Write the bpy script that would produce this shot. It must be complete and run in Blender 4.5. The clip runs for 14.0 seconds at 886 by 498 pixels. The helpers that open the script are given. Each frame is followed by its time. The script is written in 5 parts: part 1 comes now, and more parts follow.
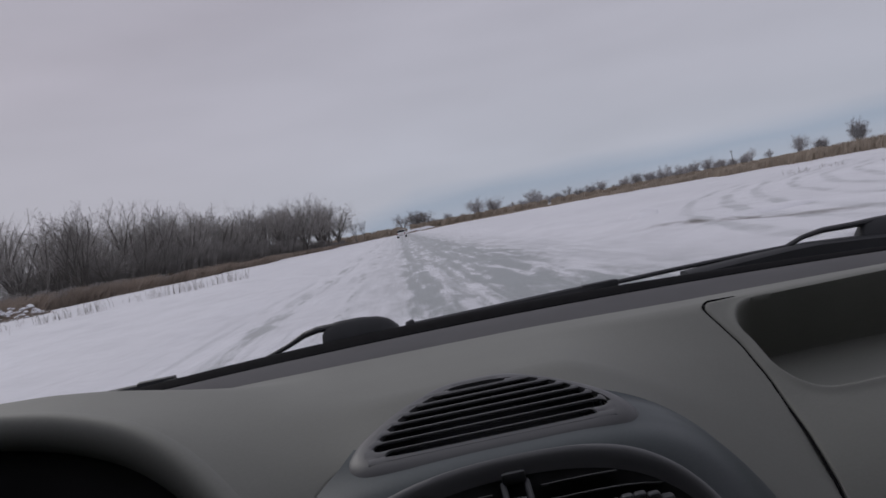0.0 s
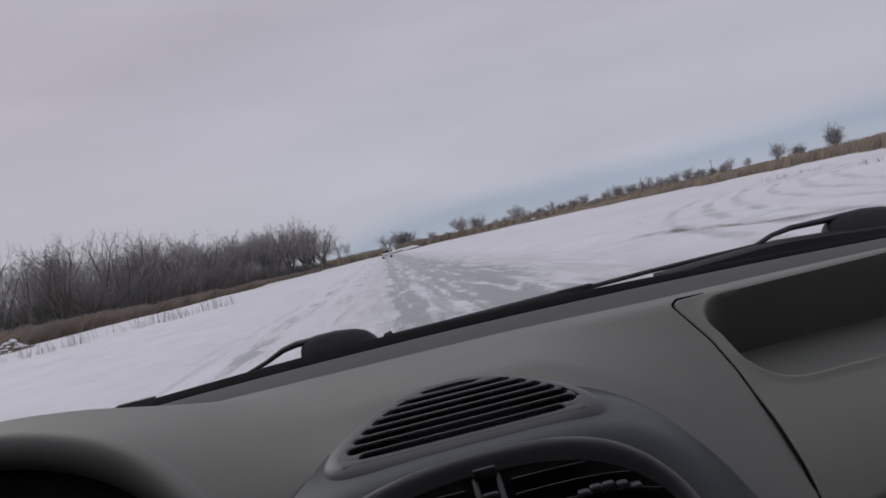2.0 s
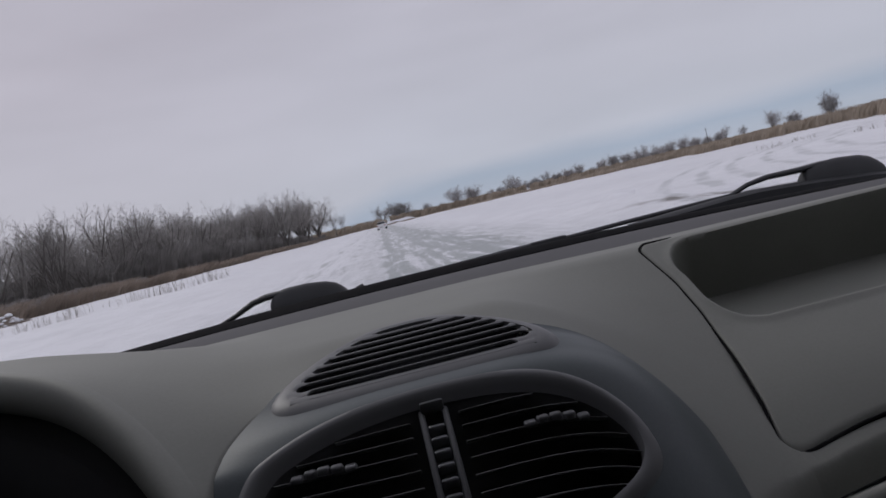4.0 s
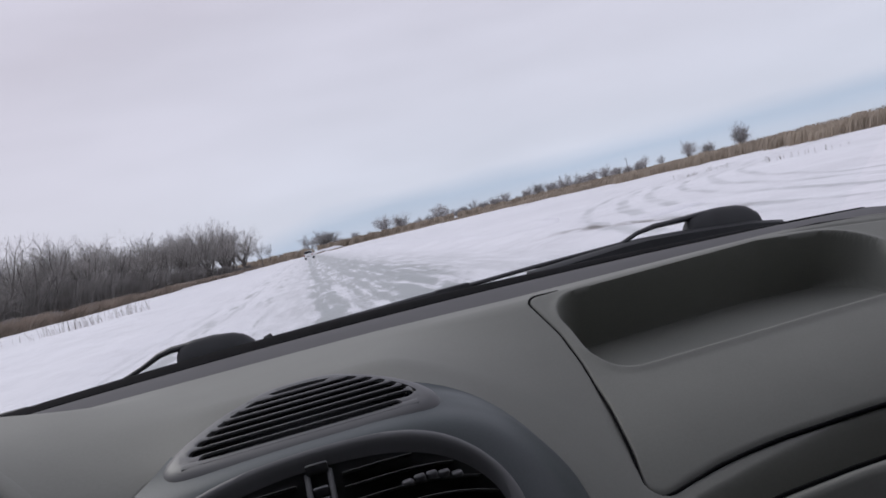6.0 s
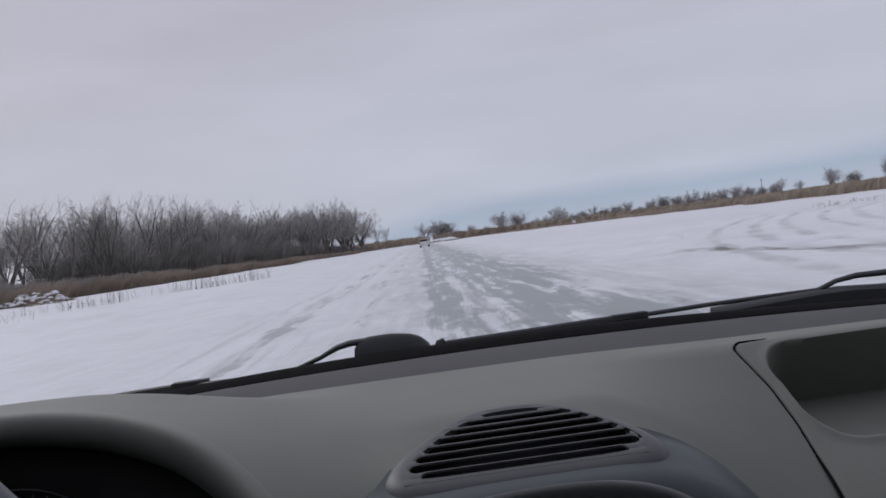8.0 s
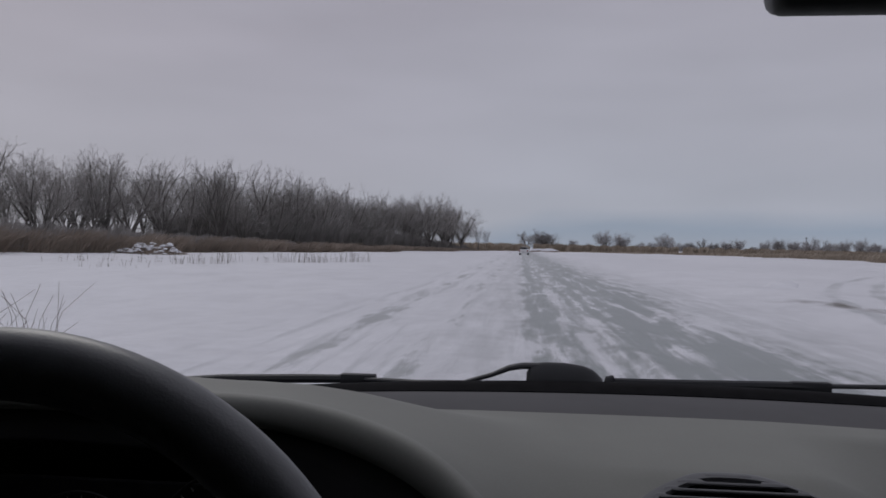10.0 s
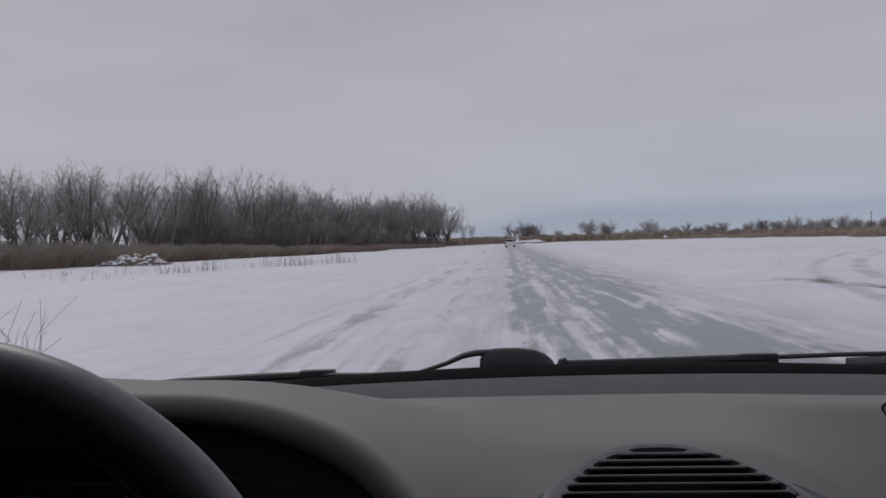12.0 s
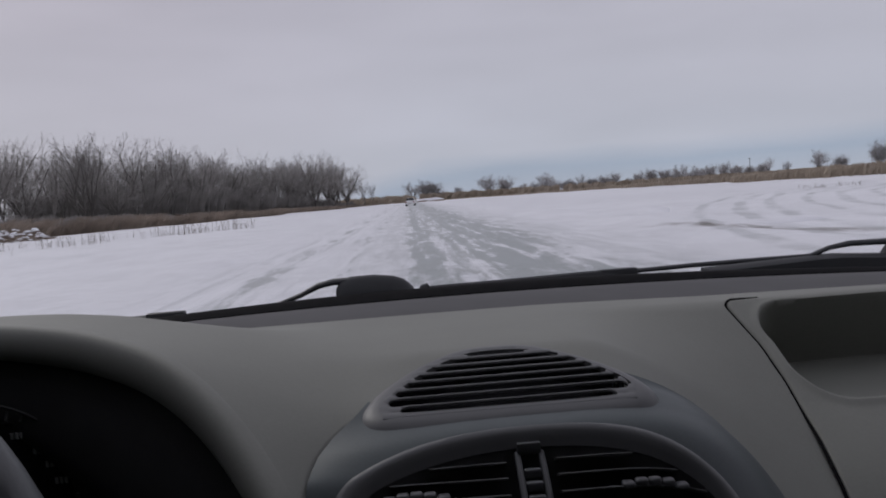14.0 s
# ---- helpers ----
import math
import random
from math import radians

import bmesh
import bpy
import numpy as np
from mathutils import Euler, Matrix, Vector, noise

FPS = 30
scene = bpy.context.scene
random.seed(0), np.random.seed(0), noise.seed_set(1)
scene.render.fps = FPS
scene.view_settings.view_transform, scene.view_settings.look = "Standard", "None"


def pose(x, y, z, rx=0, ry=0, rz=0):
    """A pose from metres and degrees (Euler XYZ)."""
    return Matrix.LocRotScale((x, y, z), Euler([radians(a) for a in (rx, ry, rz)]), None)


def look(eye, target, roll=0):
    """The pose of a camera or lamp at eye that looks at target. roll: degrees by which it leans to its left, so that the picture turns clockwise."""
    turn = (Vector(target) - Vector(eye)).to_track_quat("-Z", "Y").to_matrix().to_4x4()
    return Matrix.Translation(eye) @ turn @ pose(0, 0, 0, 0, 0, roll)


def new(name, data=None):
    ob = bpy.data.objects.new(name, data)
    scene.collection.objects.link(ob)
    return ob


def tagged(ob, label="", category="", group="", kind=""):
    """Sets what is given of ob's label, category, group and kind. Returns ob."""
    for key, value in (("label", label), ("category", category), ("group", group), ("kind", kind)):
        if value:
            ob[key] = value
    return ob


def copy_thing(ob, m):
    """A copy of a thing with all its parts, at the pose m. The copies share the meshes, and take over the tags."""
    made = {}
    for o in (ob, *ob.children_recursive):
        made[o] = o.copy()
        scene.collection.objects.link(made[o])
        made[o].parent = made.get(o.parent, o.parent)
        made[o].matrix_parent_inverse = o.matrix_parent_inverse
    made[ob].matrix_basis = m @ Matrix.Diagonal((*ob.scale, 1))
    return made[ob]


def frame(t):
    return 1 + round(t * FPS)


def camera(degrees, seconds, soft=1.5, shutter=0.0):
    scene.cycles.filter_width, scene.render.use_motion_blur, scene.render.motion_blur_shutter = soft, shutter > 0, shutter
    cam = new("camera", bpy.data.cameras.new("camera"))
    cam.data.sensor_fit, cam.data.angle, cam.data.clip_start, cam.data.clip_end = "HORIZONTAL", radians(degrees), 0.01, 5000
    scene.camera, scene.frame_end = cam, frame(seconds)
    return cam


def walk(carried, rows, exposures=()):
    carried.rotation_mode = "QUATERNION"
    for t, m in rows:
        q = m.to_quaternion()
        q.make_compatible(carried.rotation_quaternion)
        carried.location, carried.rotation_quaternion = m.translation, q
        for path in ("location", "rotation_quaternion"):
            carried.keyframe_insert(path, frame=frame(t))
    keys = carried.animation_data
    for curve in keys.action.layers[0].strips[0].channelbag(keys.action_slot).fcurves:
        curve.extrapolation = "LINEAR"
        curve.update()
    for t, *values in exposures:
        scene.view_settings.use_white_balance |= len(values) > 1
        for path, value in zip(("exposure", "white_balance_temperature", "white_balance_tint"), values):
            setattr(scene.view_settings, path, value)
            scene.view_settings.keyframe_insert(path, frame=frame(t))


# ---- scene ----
cam = camera(59.93, 14.0, soft=1.6, shutter=0.25)
PATH = [
    (0.0, pose(-0.0367, -0.5399, 1.2322, 88.05, 11.05, -3.35)),
    (0.5, pose(-0.0212, -0.5406, 1.2205, 88.65, 11.96, -4.39)),
    (1.0, pose(-0.0255, -0.5454, 1.2286, 87.99, 12.82, -2.97)),
    (1.5, pose(-0.0188, -0.5633, 1.2379, 88.85, 12.91, -4.45)),
    (2.0, pose(-0.0259, -0.5509, 1.2181, 89.20, 13.11, -4.52)),
    (2.5, pose(-0.0141, -0.5486, 1.2146, 87.60, 12.50, -5.72)),
    (3.0, pose(-0.0137, -0.5451, 1.2076, 88.86, 13.10, -5.76)),
    (3.2, pose(-0.0021, -0.5420, 1.2017, 87.75, 12.89, -5.22)),
    (5.3, pose(0.0036, -0.5512, 1.1766, 85.76, 15.60, -6.93)),
    (5.5, pose(0.0460, -0.5666, 1.1900, 84.33, 15.34, -9.29)),
    (6.0, pose(0.0347, -0.5852, 1.2071, 87.77, 13.87, -10.39)),
    (6.5, pose(0.0344, -0.5938, 1.2080, 88.53, 12.99, -9.61)),
    (7.0, pose(-0.0160, -0.5617, 1.2175, 88.03, 11.93, -5.19)),
    (7.2, pose(-0.0300, -0.5639, 1.2294, 90.26, 10.02, -3.98)),
    (9.3, pose(-0.1237, -0.5482, 1.2799, 86.56, 4.46, 2.50)),
    (9.5, pose(-0.1478, -0.5679, 1.3000, 89.26, 2.98, 5.02)),
    (10.0, pose(-0.1734, -0.5686, 1.2857, 89.81, -0.97, 5.80)),
    (10.5, pose(-0.1795, -0.5764, 1.3040, 87.70, -0.88, 7.30)),
    (11.0, pose(-0.1252, -0.5655, 1.2780, 88.83, 2.31, 6.41)),
    (11.5, pose(-0.1450, -0.5784, 1.2812, 89.08, 1.66, 6.43)),
    (12.0, pose(-0.1196, -0.5794, 1.2794, 89.52, 1.97, 4.78)),
    (12.5, pose(-0.1136, -0.5624, 1.2571, 88.77, 3.20, 5.47)),
    (13.0, pose(-0.1325, -0.5595, 1.2551, 87.02, 3.57, 5.43)),
    (13.5, pose(-0.0812, -0.5783, 1.2584, 87.75, 3.96, 1.47)),
    (14.0, pose(-0.0597, -0.5308, 1.2262, 86.11, 4.27, -2.62)),
]
EXPO = [(0.0, -0.1, 6500, 10), (1.0, 0.08, 6500, 10), (1.5, 0.05, 6500, 10), (2.0, 0.0, 6550, 10), (2.5, 0.1, 6550, 10), (3.0, 0.04, 6500, 10), (5.3, 0.55, 6500, 10), (5.5, 0.66, 6500, 10), (6.0, 0.5, 6430, 9.6), (6.5, 0.33, 6340, 8.9), (7.2, 0.2, 6280, 8.7), (9.5, -0.02, 6450, 9.5), (10.0, -0.3, 6450, 9.5), (10.5, -0.15, 6500, 10), (11.0, -0.17, 6500, 10), (12.5, -0.1, 6500, 10), (13.0, -0.02, 6500, 10), (13.5, 0.12, 6500, 10), (14.0, 0.02, 6500, 10)]
walk(cam, PATH, EXPO)

# ---- world and light ----
world = bpy.data.worlds.new("world")
scene.world = world
world.use_nodes = True
wn, wl = world.node_tree.nodes, world.node_tree.links
wn.clear()
w_out = wn.new("ShaderNodeOutputWorld")
w_sky = wn.new("ShaderNodeTexSky")
w_sky.sky_type = "NISHITA"
w_sky.sun_disc = False
w_sky.sun_elevation = radians(24)
w_sky.sun_rotation = radians(-40)
w_coord = wn.new("ShaderNodeTexCoord")
w_sep = wn.new("ShaderNodeSeparateXYZ")
wl.new(w_coord.outputs["Generated"], w_sep.inputs[0])
# overcast deck: pale lilac grey, a bluer band low over the horizon
w_stretch = wn.new("ShaderNodeMapping")
w_stretch.inputs["Scale"].default_value = (1.0, 1.0, 5.0)
wl.new(w_coord.outputs["Generated"], w_stretch.inputs[0])
w_noise = wn.new("ShaderNodeTexNoise")
w_noise.inputs["Scale"].default_value = 1.7
w_noise.inputs["Detail"].default_value = 5
w_noise.inputs["Roughness"].default_value = 0.5
wl.new(w_stretch.outputs[0], w_noise.inputs["Vector"])
w_shift = wn.new("ShaderNodeMath")
w_shift.operation = "MULTIPLY_ADD"
w_shift.inputs[1].default_value = 0.09
wl.new(w_noise.outputs["Fac"], w_shift.inputs[0])
wl.new(w_sep.outputs["Z"], w_shift.inputs[2])
w_west = wn.new("ShaderNodeMapRange")
for i_, v_ in enumerate((0.03, -0.30, 0.0, 0.10)):
    w_west.inputs[1 + i_].default_value = v_
wl.new(w_sep.outputs["X"], w_west.inputs[0])
w_side = wn.new("ShaderNodeMath")
w_side.operation = "ADD"
wl.new(w_shift.outputs[0], w_side.inputs[0])
wl.new(w_west.outputs[0], w_side.inputs[1])
w_ramp = wn.new("ShaderNodeValToRGB")
els = w_ramp.color_ramp.elements
els[0].position, els[0].color = 0.0, (0.45, 0.475, 0.55, 1)
els[1].position, els[1].color = 1.0, (0.502, 0.49, 0.572, 1)
for at, col in ((0.05, (0.40, 0.44, 0.53, 1)), (0.072, (0.35, 0.405, 0.51, 1)), (0.10, (0.475, 0.49, 0.572, 1)), (0.2, (0.487, 0.485, 0.562, 1)), (0.4, (0.467, 0.445, 0.517, 1))):
    e = els.new(at)
    e.color = col
wl.new(w_side.outputs[0], w_ramp.inputs[0])
w_scale = wn.new("ShaderNodeVectorMath")
w_scale.operation = "SCALE"
w_scale.inputs["Scale"].default_value = 0.05
wl.new(w_sky.outputs[0], w_scale.inputs[0])
w_mix = wn.new("ShaderNodeMix")
w_mix.data_type = "RGBA"
w_mix.inputs["Factor"].default_value = 0.96
w_cloud = wn.new("ShaderNodeTexNoise")
w_cloud.inputs["Scale"].default_value = 3.2
w_cloud.inputs["Detail"].default_value = 6
wl.new(w_stretch.outputs[0], w_cloud.inputs["Vector"])
w_fac = wn.new("ShaderNodeMapRange")
for i_, v_ in enumerate((0.3, 0.7, 0.95, 1.05)):
    w_fac.inputs[1 + i_].default_value = v_
wl.new(w_cloud.outputs["Fac"], w_fac.inputs[0])
w_deck = wn.new("ShaderNodeVectorMath")
w_deck.operation = "SCALE"
wl.new(w_ramp.outputs[0], w_deck.inputs[0])
wl.new(w_fac.outputs[0], w_deck.inputs["Scale"])
wl.new(w_scale.outputs[0], w_mix.inputs[6])
wl.new(w_deck.outputs[0], w_mix.inputs[7])
w_bg = wn.new("ShaderNodeBackground")
w_bg.inputs["Strength"].default_value = 1.0
wl.new(w_mix.outputs[2], w_bg.inputs[0])
wl.new(w_bg.outputs[0], w_out.inputs[0])

sun = new("sun", bpy.data.lights.new("sun", "SUN"))
sun.data.energy, sun.data.angle, sun.data.color = 0.5, radians(25), (1.0, 0.97, 0.93)
sun.matrix_world = look((0, 0, 60), (30, -45, 18))

# ---- materials ----
def material(name, base, rough=0.6, metal=0.0, grain=(), bump=(), vary=0.0, spec=0.5):
    """base colour with noise grain rows (scale, amount) and bump rows (scale, strength)."""
    m = bpy.data.materials.new(name)
    m.use_nodes = True
    n, l = m.node_tree.nodes, m.node_tree.links
    p = n["Principled BSDF"]
    p.inputs["Roughness"].default_value = rough
    p.inputs["Metallic"].default_value = metal
    p.inputs["Specular IOR Level"].default_value = spec
    co = n.new("ShaderNodeTexCoord")
    col = n.new("ShaderNodeRGB")
    col.outputs[0].default_value = (*base, 1)
    last = col.outputs[0]
    for scale, amount in grain:
        no = n.new("ShaderNodeTexNoise")
        no.inputs["Scale"].default_value = scale
        no.inputs["Detail"].default_value = 4
        l.new(co.outputs["Object"], no.inputs["Vector"])
        mr = n.new("ShaderNodeMapRange")
        mr.inputs["From Min"].default_value, mr.inputs["From Max"].default_value = 0.3, 0.7
        mr.inputs["To Min"].default_value, mr.inputs["To Max"].default_value = 1 - amount, 1 + amount
        l.new(no.outputs["Fac"], mr.inputs[0])
        sc = n.new("ShaderNodeVectorMath")
        sc.operation = "SCALE"
        l.new(last, sc.inputs[0])
        l.new(mr.outputs[0], sc.inputs["Scale"])
        last = sc.outputs[0]
    if vary:
        oi = n.new("ShaderNodeObjectInfo")
        mr = n.new("ShaderNodeMapRange")
        mr.inputs["To Min"].default_value, mr.inputs["To Max"].default_value = 1 - vary, 1 + vary
        l.new(oi.outputs["Random"], mr.inputs[0])
        sc = n.new("ShaderNodeVectorMath")
        sc.operation = "SCALE"
        l.new(last, sc.inputs[0])
        l.new(mr.outputs[0], sc.inputs["Scale"])
        last = sc.outputs[0]
    l.new(last, p.inputs["Base Color"])
    prev = None
    for scale, strength in bump:
        no = n.new("ShaderNodeTexNoise")
        no.inputs["Scale"].default_value = scale
        no.inputs["Detail"].default_value = 3
        l.new(co.outputs["Object"], no.inputs["Vector"])
        b = n.new("ShaderNodeBump")
        b.inputs["Strength"].default_value = strength
        b.inputs["Distance"].default_value = 0.3 / scale
        l.new(no.outputs["Fac"], b.inputs["Height"])
        if prev:
            l.new(prev, b.inputs["Normal"])
        prev = b.outputs[0]
    if prev:
        l.new(prev, p.inputs["Normal"])
    return m


M_DASH = material("dash_plastic", (0.236, 0.243, 0.218), 0.62, grain=((9, 0.05), (420, 0.03)), bump=((900, 0.07),), spec=0.35)
M_POD = material("pod_plastic", (0.092, 0.111, 0.115), 0.45, grain=((14, 0.06), (500, 0.05)), bump=((1100, 0.08),), spec=0.32)
M_SLAT = material("slat_plastic", (0.17, 0.172, 0.174), 0.42, grain=((60, 0.1),))
M_RIM = material("vent_rim_plastic", (0.165, 0.170, 0.172), 0.45, grain=((20, 0.05),), bump=((900, 0.05),))
M_TRIM = material("vent_trim_plastic", (0.104, 0.108, 0.110), 0.42, grain=((20, 0.05),), bump=((900, 0.05),))
M_BLACK = material("black_plastic", (0.012, 0.012, 0.013), 0.55, grain=((40, 0.15),), bump=((700, 0.08),), spec=0.3)
M_CUP = material("vent_hollow_plastic", (0.065, 0.066, 0.068), 0.6, grain=((60, 0.15),))
M_WIPER = material("wiper_plastic", (0.022, 0.024, 0.026), 0.5, grain=((30, 0.15),), bump=((400, 0.1),), spec=0.4)
M_WHEEL = material("wheel_rubber", (0.11, 0.118, 0.122), 0.40, grain=((60, 0.12),), bump=((550, 0.30), (1500, 0.1)), spec=0.7)
# rubber for the windscreen seal; its black also replaces shade in openings
M_SEAL_GAP = material("seal_and_gap_black", (0.010, 0.010, 0.011), 0.9, grain=((60, 0.2),), bump=((300, 0.1),), spec=0.06)
# dash plastic darkened to carry the shade of the groove
M_RECESS_SHADE = material("recess_shade_plastic", (0.034, 0.034, 0.034), 0.8, grain=((12, 0.06),), bump=((800, 0.08),), spec=0.18)
# darker copy of the dash plastic, for the shade inside the hood
M_HOODSHADE = material("hood_shade_plastic", (0.035, 0.035, 0.036), 0.8, grain=((12, 0.06),), bump=((800, 0.08),), spec=0.15)
M_LEDGE = material("ledge_plastic", (0.118, 0.118, 0.121), 0.8, grain=((12, 0.06),), bump=((800, 0.08),), spec=0.18)
M_FELT = material("headliner_felt", (0.13, 0.127, 0.124), 0.95, grain=((30, 0.06),), bump=((300, 0.2),), spec=0.1)
M_MARK = material("dial_mark_paint", (0.24, 0.25, 0.25), 0.6, grain=((200, 0.1),))
M_CHROME = material("grey_tab_plastic", (0.175, 0.178, 0.184), 0.32, grain=((200, 0.2),))
M_GLOSS = material("glossy_dark_plastic", (0.11, 0.115, 0.12), 0.2, grain=((60, 0.1),), spec=0.8)
M_GREYMIR = material("mirror_housing_plastic", (0.10, 0.105, 0.108), 0.5, grain=((30, 0.08),), bump=((800, 0.06),))
M_BARK = material("bark", (0.17, 0.16, 0.15), 0.9, grain=((0.6, 0.2), (6, 0.25)), bump=((5, 0.5),), vary=0.22, spec=0.2)
M_TWIG = material("twigs", (0.34, 0.325, 0.31), 0.9, grain=((0.5, 0.25),), vary=0.22, spec=0.15)
# twigs of the far trees, distance haze put in as a lighter colour
M_HAZETWIG = material("far_twigs_haze", (0.35, 0.335, 0.33), 0.9, grain=((0.5, 0.25),), vary=0.2, spec=0.15)
M_REED = material("dry_reeds", (0.37, 0.315, 0.25), 0.9, grain=((0.08, 0.15), (0.9, 0.12)), spec=0.1)
M_BRUSH = material("brown_brush", (0.30, 0.25, 0.205), 0.9, grain=((0.1, 0.2), (0.8, 0.15)), spec=0.1)
M_STALK = material("dry_stalks", (0.13, 0.105, 0.08), 0.9, grain=((3, 0.3),), spec=0.1)
M_POLE = material("weathered_pole_wood", (0.13, 0.115, 0.10), 0.9, grain=((3, 0.3),), bump=((20, 0.4),))
M_CARPAINT = material("white_car_paint", (0.75, 0.75, 0.75), 0.3, grain=((2, 0.05),))
M_CARGLASS = material("dark_car_glass", (0.02, 0.022, 0.025), 0.08)
M_TYRE = material("tyre_rubber", (0.02, 0.02, 0.02), 0.85, grain=((10, 0.2),))
M_LAMP = material("red_lamp_lens", (0.30, 0.02, 0.015), 0.25, grain=((30, 0.1),))
M_SNOWCAP = material("fresh_snow", (0.82, 0.83, 0.86), 0.7, grain=((1.5, 0.05),), bump=((6, 0.3),), spec=0.2)
M_CONCRETE = material("grey_concrete", (0.28, 0.27, 0.26), 0.9, grain=((2, 0.2),), bump=((8, 0.3),))


def glass_material():
    m = bpy.data.materials.new("windscreen_glass")
    m.use_nodes = True
    n, l = m.node_tree.nodes, m.node_tree.links
    n.remove(n["Principled BSDF"])
    tr, gl = n.new("ShaderNodeBsdfTransparent"), n.new("ShaderNodeBsdfGlossy")
    tr.inputs[0].default_value = (0.965, 0.975, 0.975, 1)
    gl.inputs["Roughness"].default_value = 0.02
    fr, mx = n.new("ShaderNodeFresnel"), n.new("ShaderNodeMixShader")
    fr.inputs[0].default_value = 1.15
    l.new(fr.outputs[0], mx.inputs[0])
    l.new(tr.outputs[0], mx.inputs[1])
    l.new(gl.outputs[0], mx.inputs[2])
    l.new(mx.outputs[0], n["Material Output"].inputs[0])
    return m


def mirror_material():
    m = bpy.data.materials.new("mirror_glass")
    m.use_nodes = True
    p = m.node_tree.nodes["Principled BSDF"]
    p.inputs["Base Color"].default_value = (0.85, 0.86, 0.87, 1)
    p.inputs["Metallic"].default_value, p.inputs["Roughness"].default_value = 1.0, 0.02
    return m


M_GLASS, M_MIRROR = glass_material(), mirror_material()


def snow_ground_material():
    """Snow with a beaten, icy track along y: ice shows where a streaky noise passes a threshold."""
    m = bpy.data.materials.new("snow_and_ice")
    m.use_nodes = True
    n, l = m.node_tree.nodes, m.node_tree.links
    p = n["Principled BSDF"]
    p.inputs["Specular IOR Level"].default_value = 0.25

    def math_(op, a, b=None, c=None):
        k = n.new("ShaderNodeMath")
        k.operation = op
        for i, v in enumerate((a, b, c)):
            if v is None:
                continue
            if isinstance(v, (int, float)):
                k.inputs[i].default_value = v
            else:
                l.new(v, k.inputs[i])
        return k.outputs[0]

    def noise_(scale_xyz, scale, detail=4, rough=0.55, distort=0.0):
        mp = n.new("ShaderNodeMapping")
        mp.inputs["Scale"].default_value = scale_xyz
        l.new(geo.outputs["Position"], mp.inputs[0])
        t = n.new("ShaderNodeTexNoise")
        t.inputs["Scale"].default_value, t.inputs["Detail"].default_value = scale, detail
        t.inputs["Roughness"].default_value, t.inputs["Distortion"].default_value = rough, distort
        l.new(mp.outputs[0], t.inputs["Vector"])
        return t.outputs["Fac"]

    def step_(v, lo, hi, a=0.0, b=1.0):
        mr = n.new("ShaderNodeMapRange")
        mr.interpolation_type = "SMOOTHSTEP"
        l.new(v, mr.inputs[0])
        for i, x in enumerate((lo, hi, a, b)):
            mr.inputs[1 + i].default_value = x
        return mr.outputs[0]

    geo = n.new("ShaderNodeNewGeometry")
    sep = n.new("ShaderNodeSeparateXYZ")
    l.new(geo.outputs["Position"], sep.inputs[0])
    wob = math_("ADD", math_("MULTIPLY_ADD", noise_((0.3, 0.12, 1), 0.6, 3, 0.5), 1.2, -0.6), math_("MULTIPLY_ADD", noise_((1, 0.4, 1), 1.5, 6, 0.7), 1.3, -0.65))
    x = math_("ADD", sep.outputs["X"], wob)

    def strip_(c, w, soft):
        """1 within w of the line x = c, fading over soft."""
        return step_(math_("ABSOLUTE", math_("SUBTRACT", x, c)), w, w + soft, 1.0, 0.0)

    # the icy lane with a ridge of snow along it, and a fainter snowy lane beside it
    lane = math_("MULTIPLY", step_(x, -0.35, 0.1), step_(x, 2.5, 4.1, 1.0, 0.0))
    ridge = strip_(0.85, 0.15, 0.45)
    streak = noise_((1.0, 0.05, 1.0), 3.6, 6, 0.6, 0.3)
    blot = noise_((1.0, 0.34, 1.0), 1.7, 7, 0.72, 0.6)
    both = math_("ADD", math_("MULTIPLY", streak, 0.50), math_("MULTIPLY", blot, 0.50))
    cover = math_("ADD", both, math_("ADD", math_("MULTIPLY", math_("SUBTRACT", lane, 1.0), 0.26), math_("MULTIPLY", ridge, -0.06)))
    deep = step_(noise_((1.0, 0.25, 1.0), 0.8, 5, 0.65, 0.3), 0.38, 0.62, 0.72, 1.0)
    ice = math_("MULTIPLY", step_(cover, 0.40, 0.535), deep)
    # wheel lines pressed into the snow on both sides
    broken = step_(noise_((1.0, 0.16, 1.0), 1.6, 5, 0.7), 0.46, 0.62)
    rut = math_("MULTIPLY", math_("MAXIMUM", strip_(-2.75, 0.10, 0.16), math_("MAXIMUM", strip_(-1.45, 0.05, 0.12), strip_(3.25, 0.09, 0.12))), broken)
    lane2 = math_("MULTIPLY", step_(x, -4.4, -3.2), step_(x, -0.6, 0.2, 1.0, 0.0))
    faint = math_("MULTIPLY", math_("MULTIPLY", step_(streak, 0.50, 0.66), lane2), 0.30)
    # old wheel tracks that swing away to the side in wide arcs
    off_x, off_y = math_("ADD", sep.outputs["X"], -75.0), sep.outputs["Y"]
    reach = math_("ADD", math_("SQRT", math_("ADD", math_("MULTIPLY", off_x, off_x), math_("MULTIPLY", off_y, off_y))), math_("MULTIPLY", wob, 0.55))
    arcs = None
    for r_, w_ in ((63.4, 0.07), (64.8, 0.10), (66.1, 0.05), (67.5, 0.08), (68.6, 0.12), (70.0, 0.09)):
        a_ = step_(math_("ABSOLUTE", math_("SUBTRACT", reach, r_)), w_, w_ + 0.22, 1.0, 0.0)
        arcs = a_ if arcs is None else math_("MAXIMUM", arcs, a_)
    beside = math_("MULTIPLY", step_(sep.outputs["X"], 2.6, 4.2), step_(sep.outputs["Y"], 4.0, 9.0))
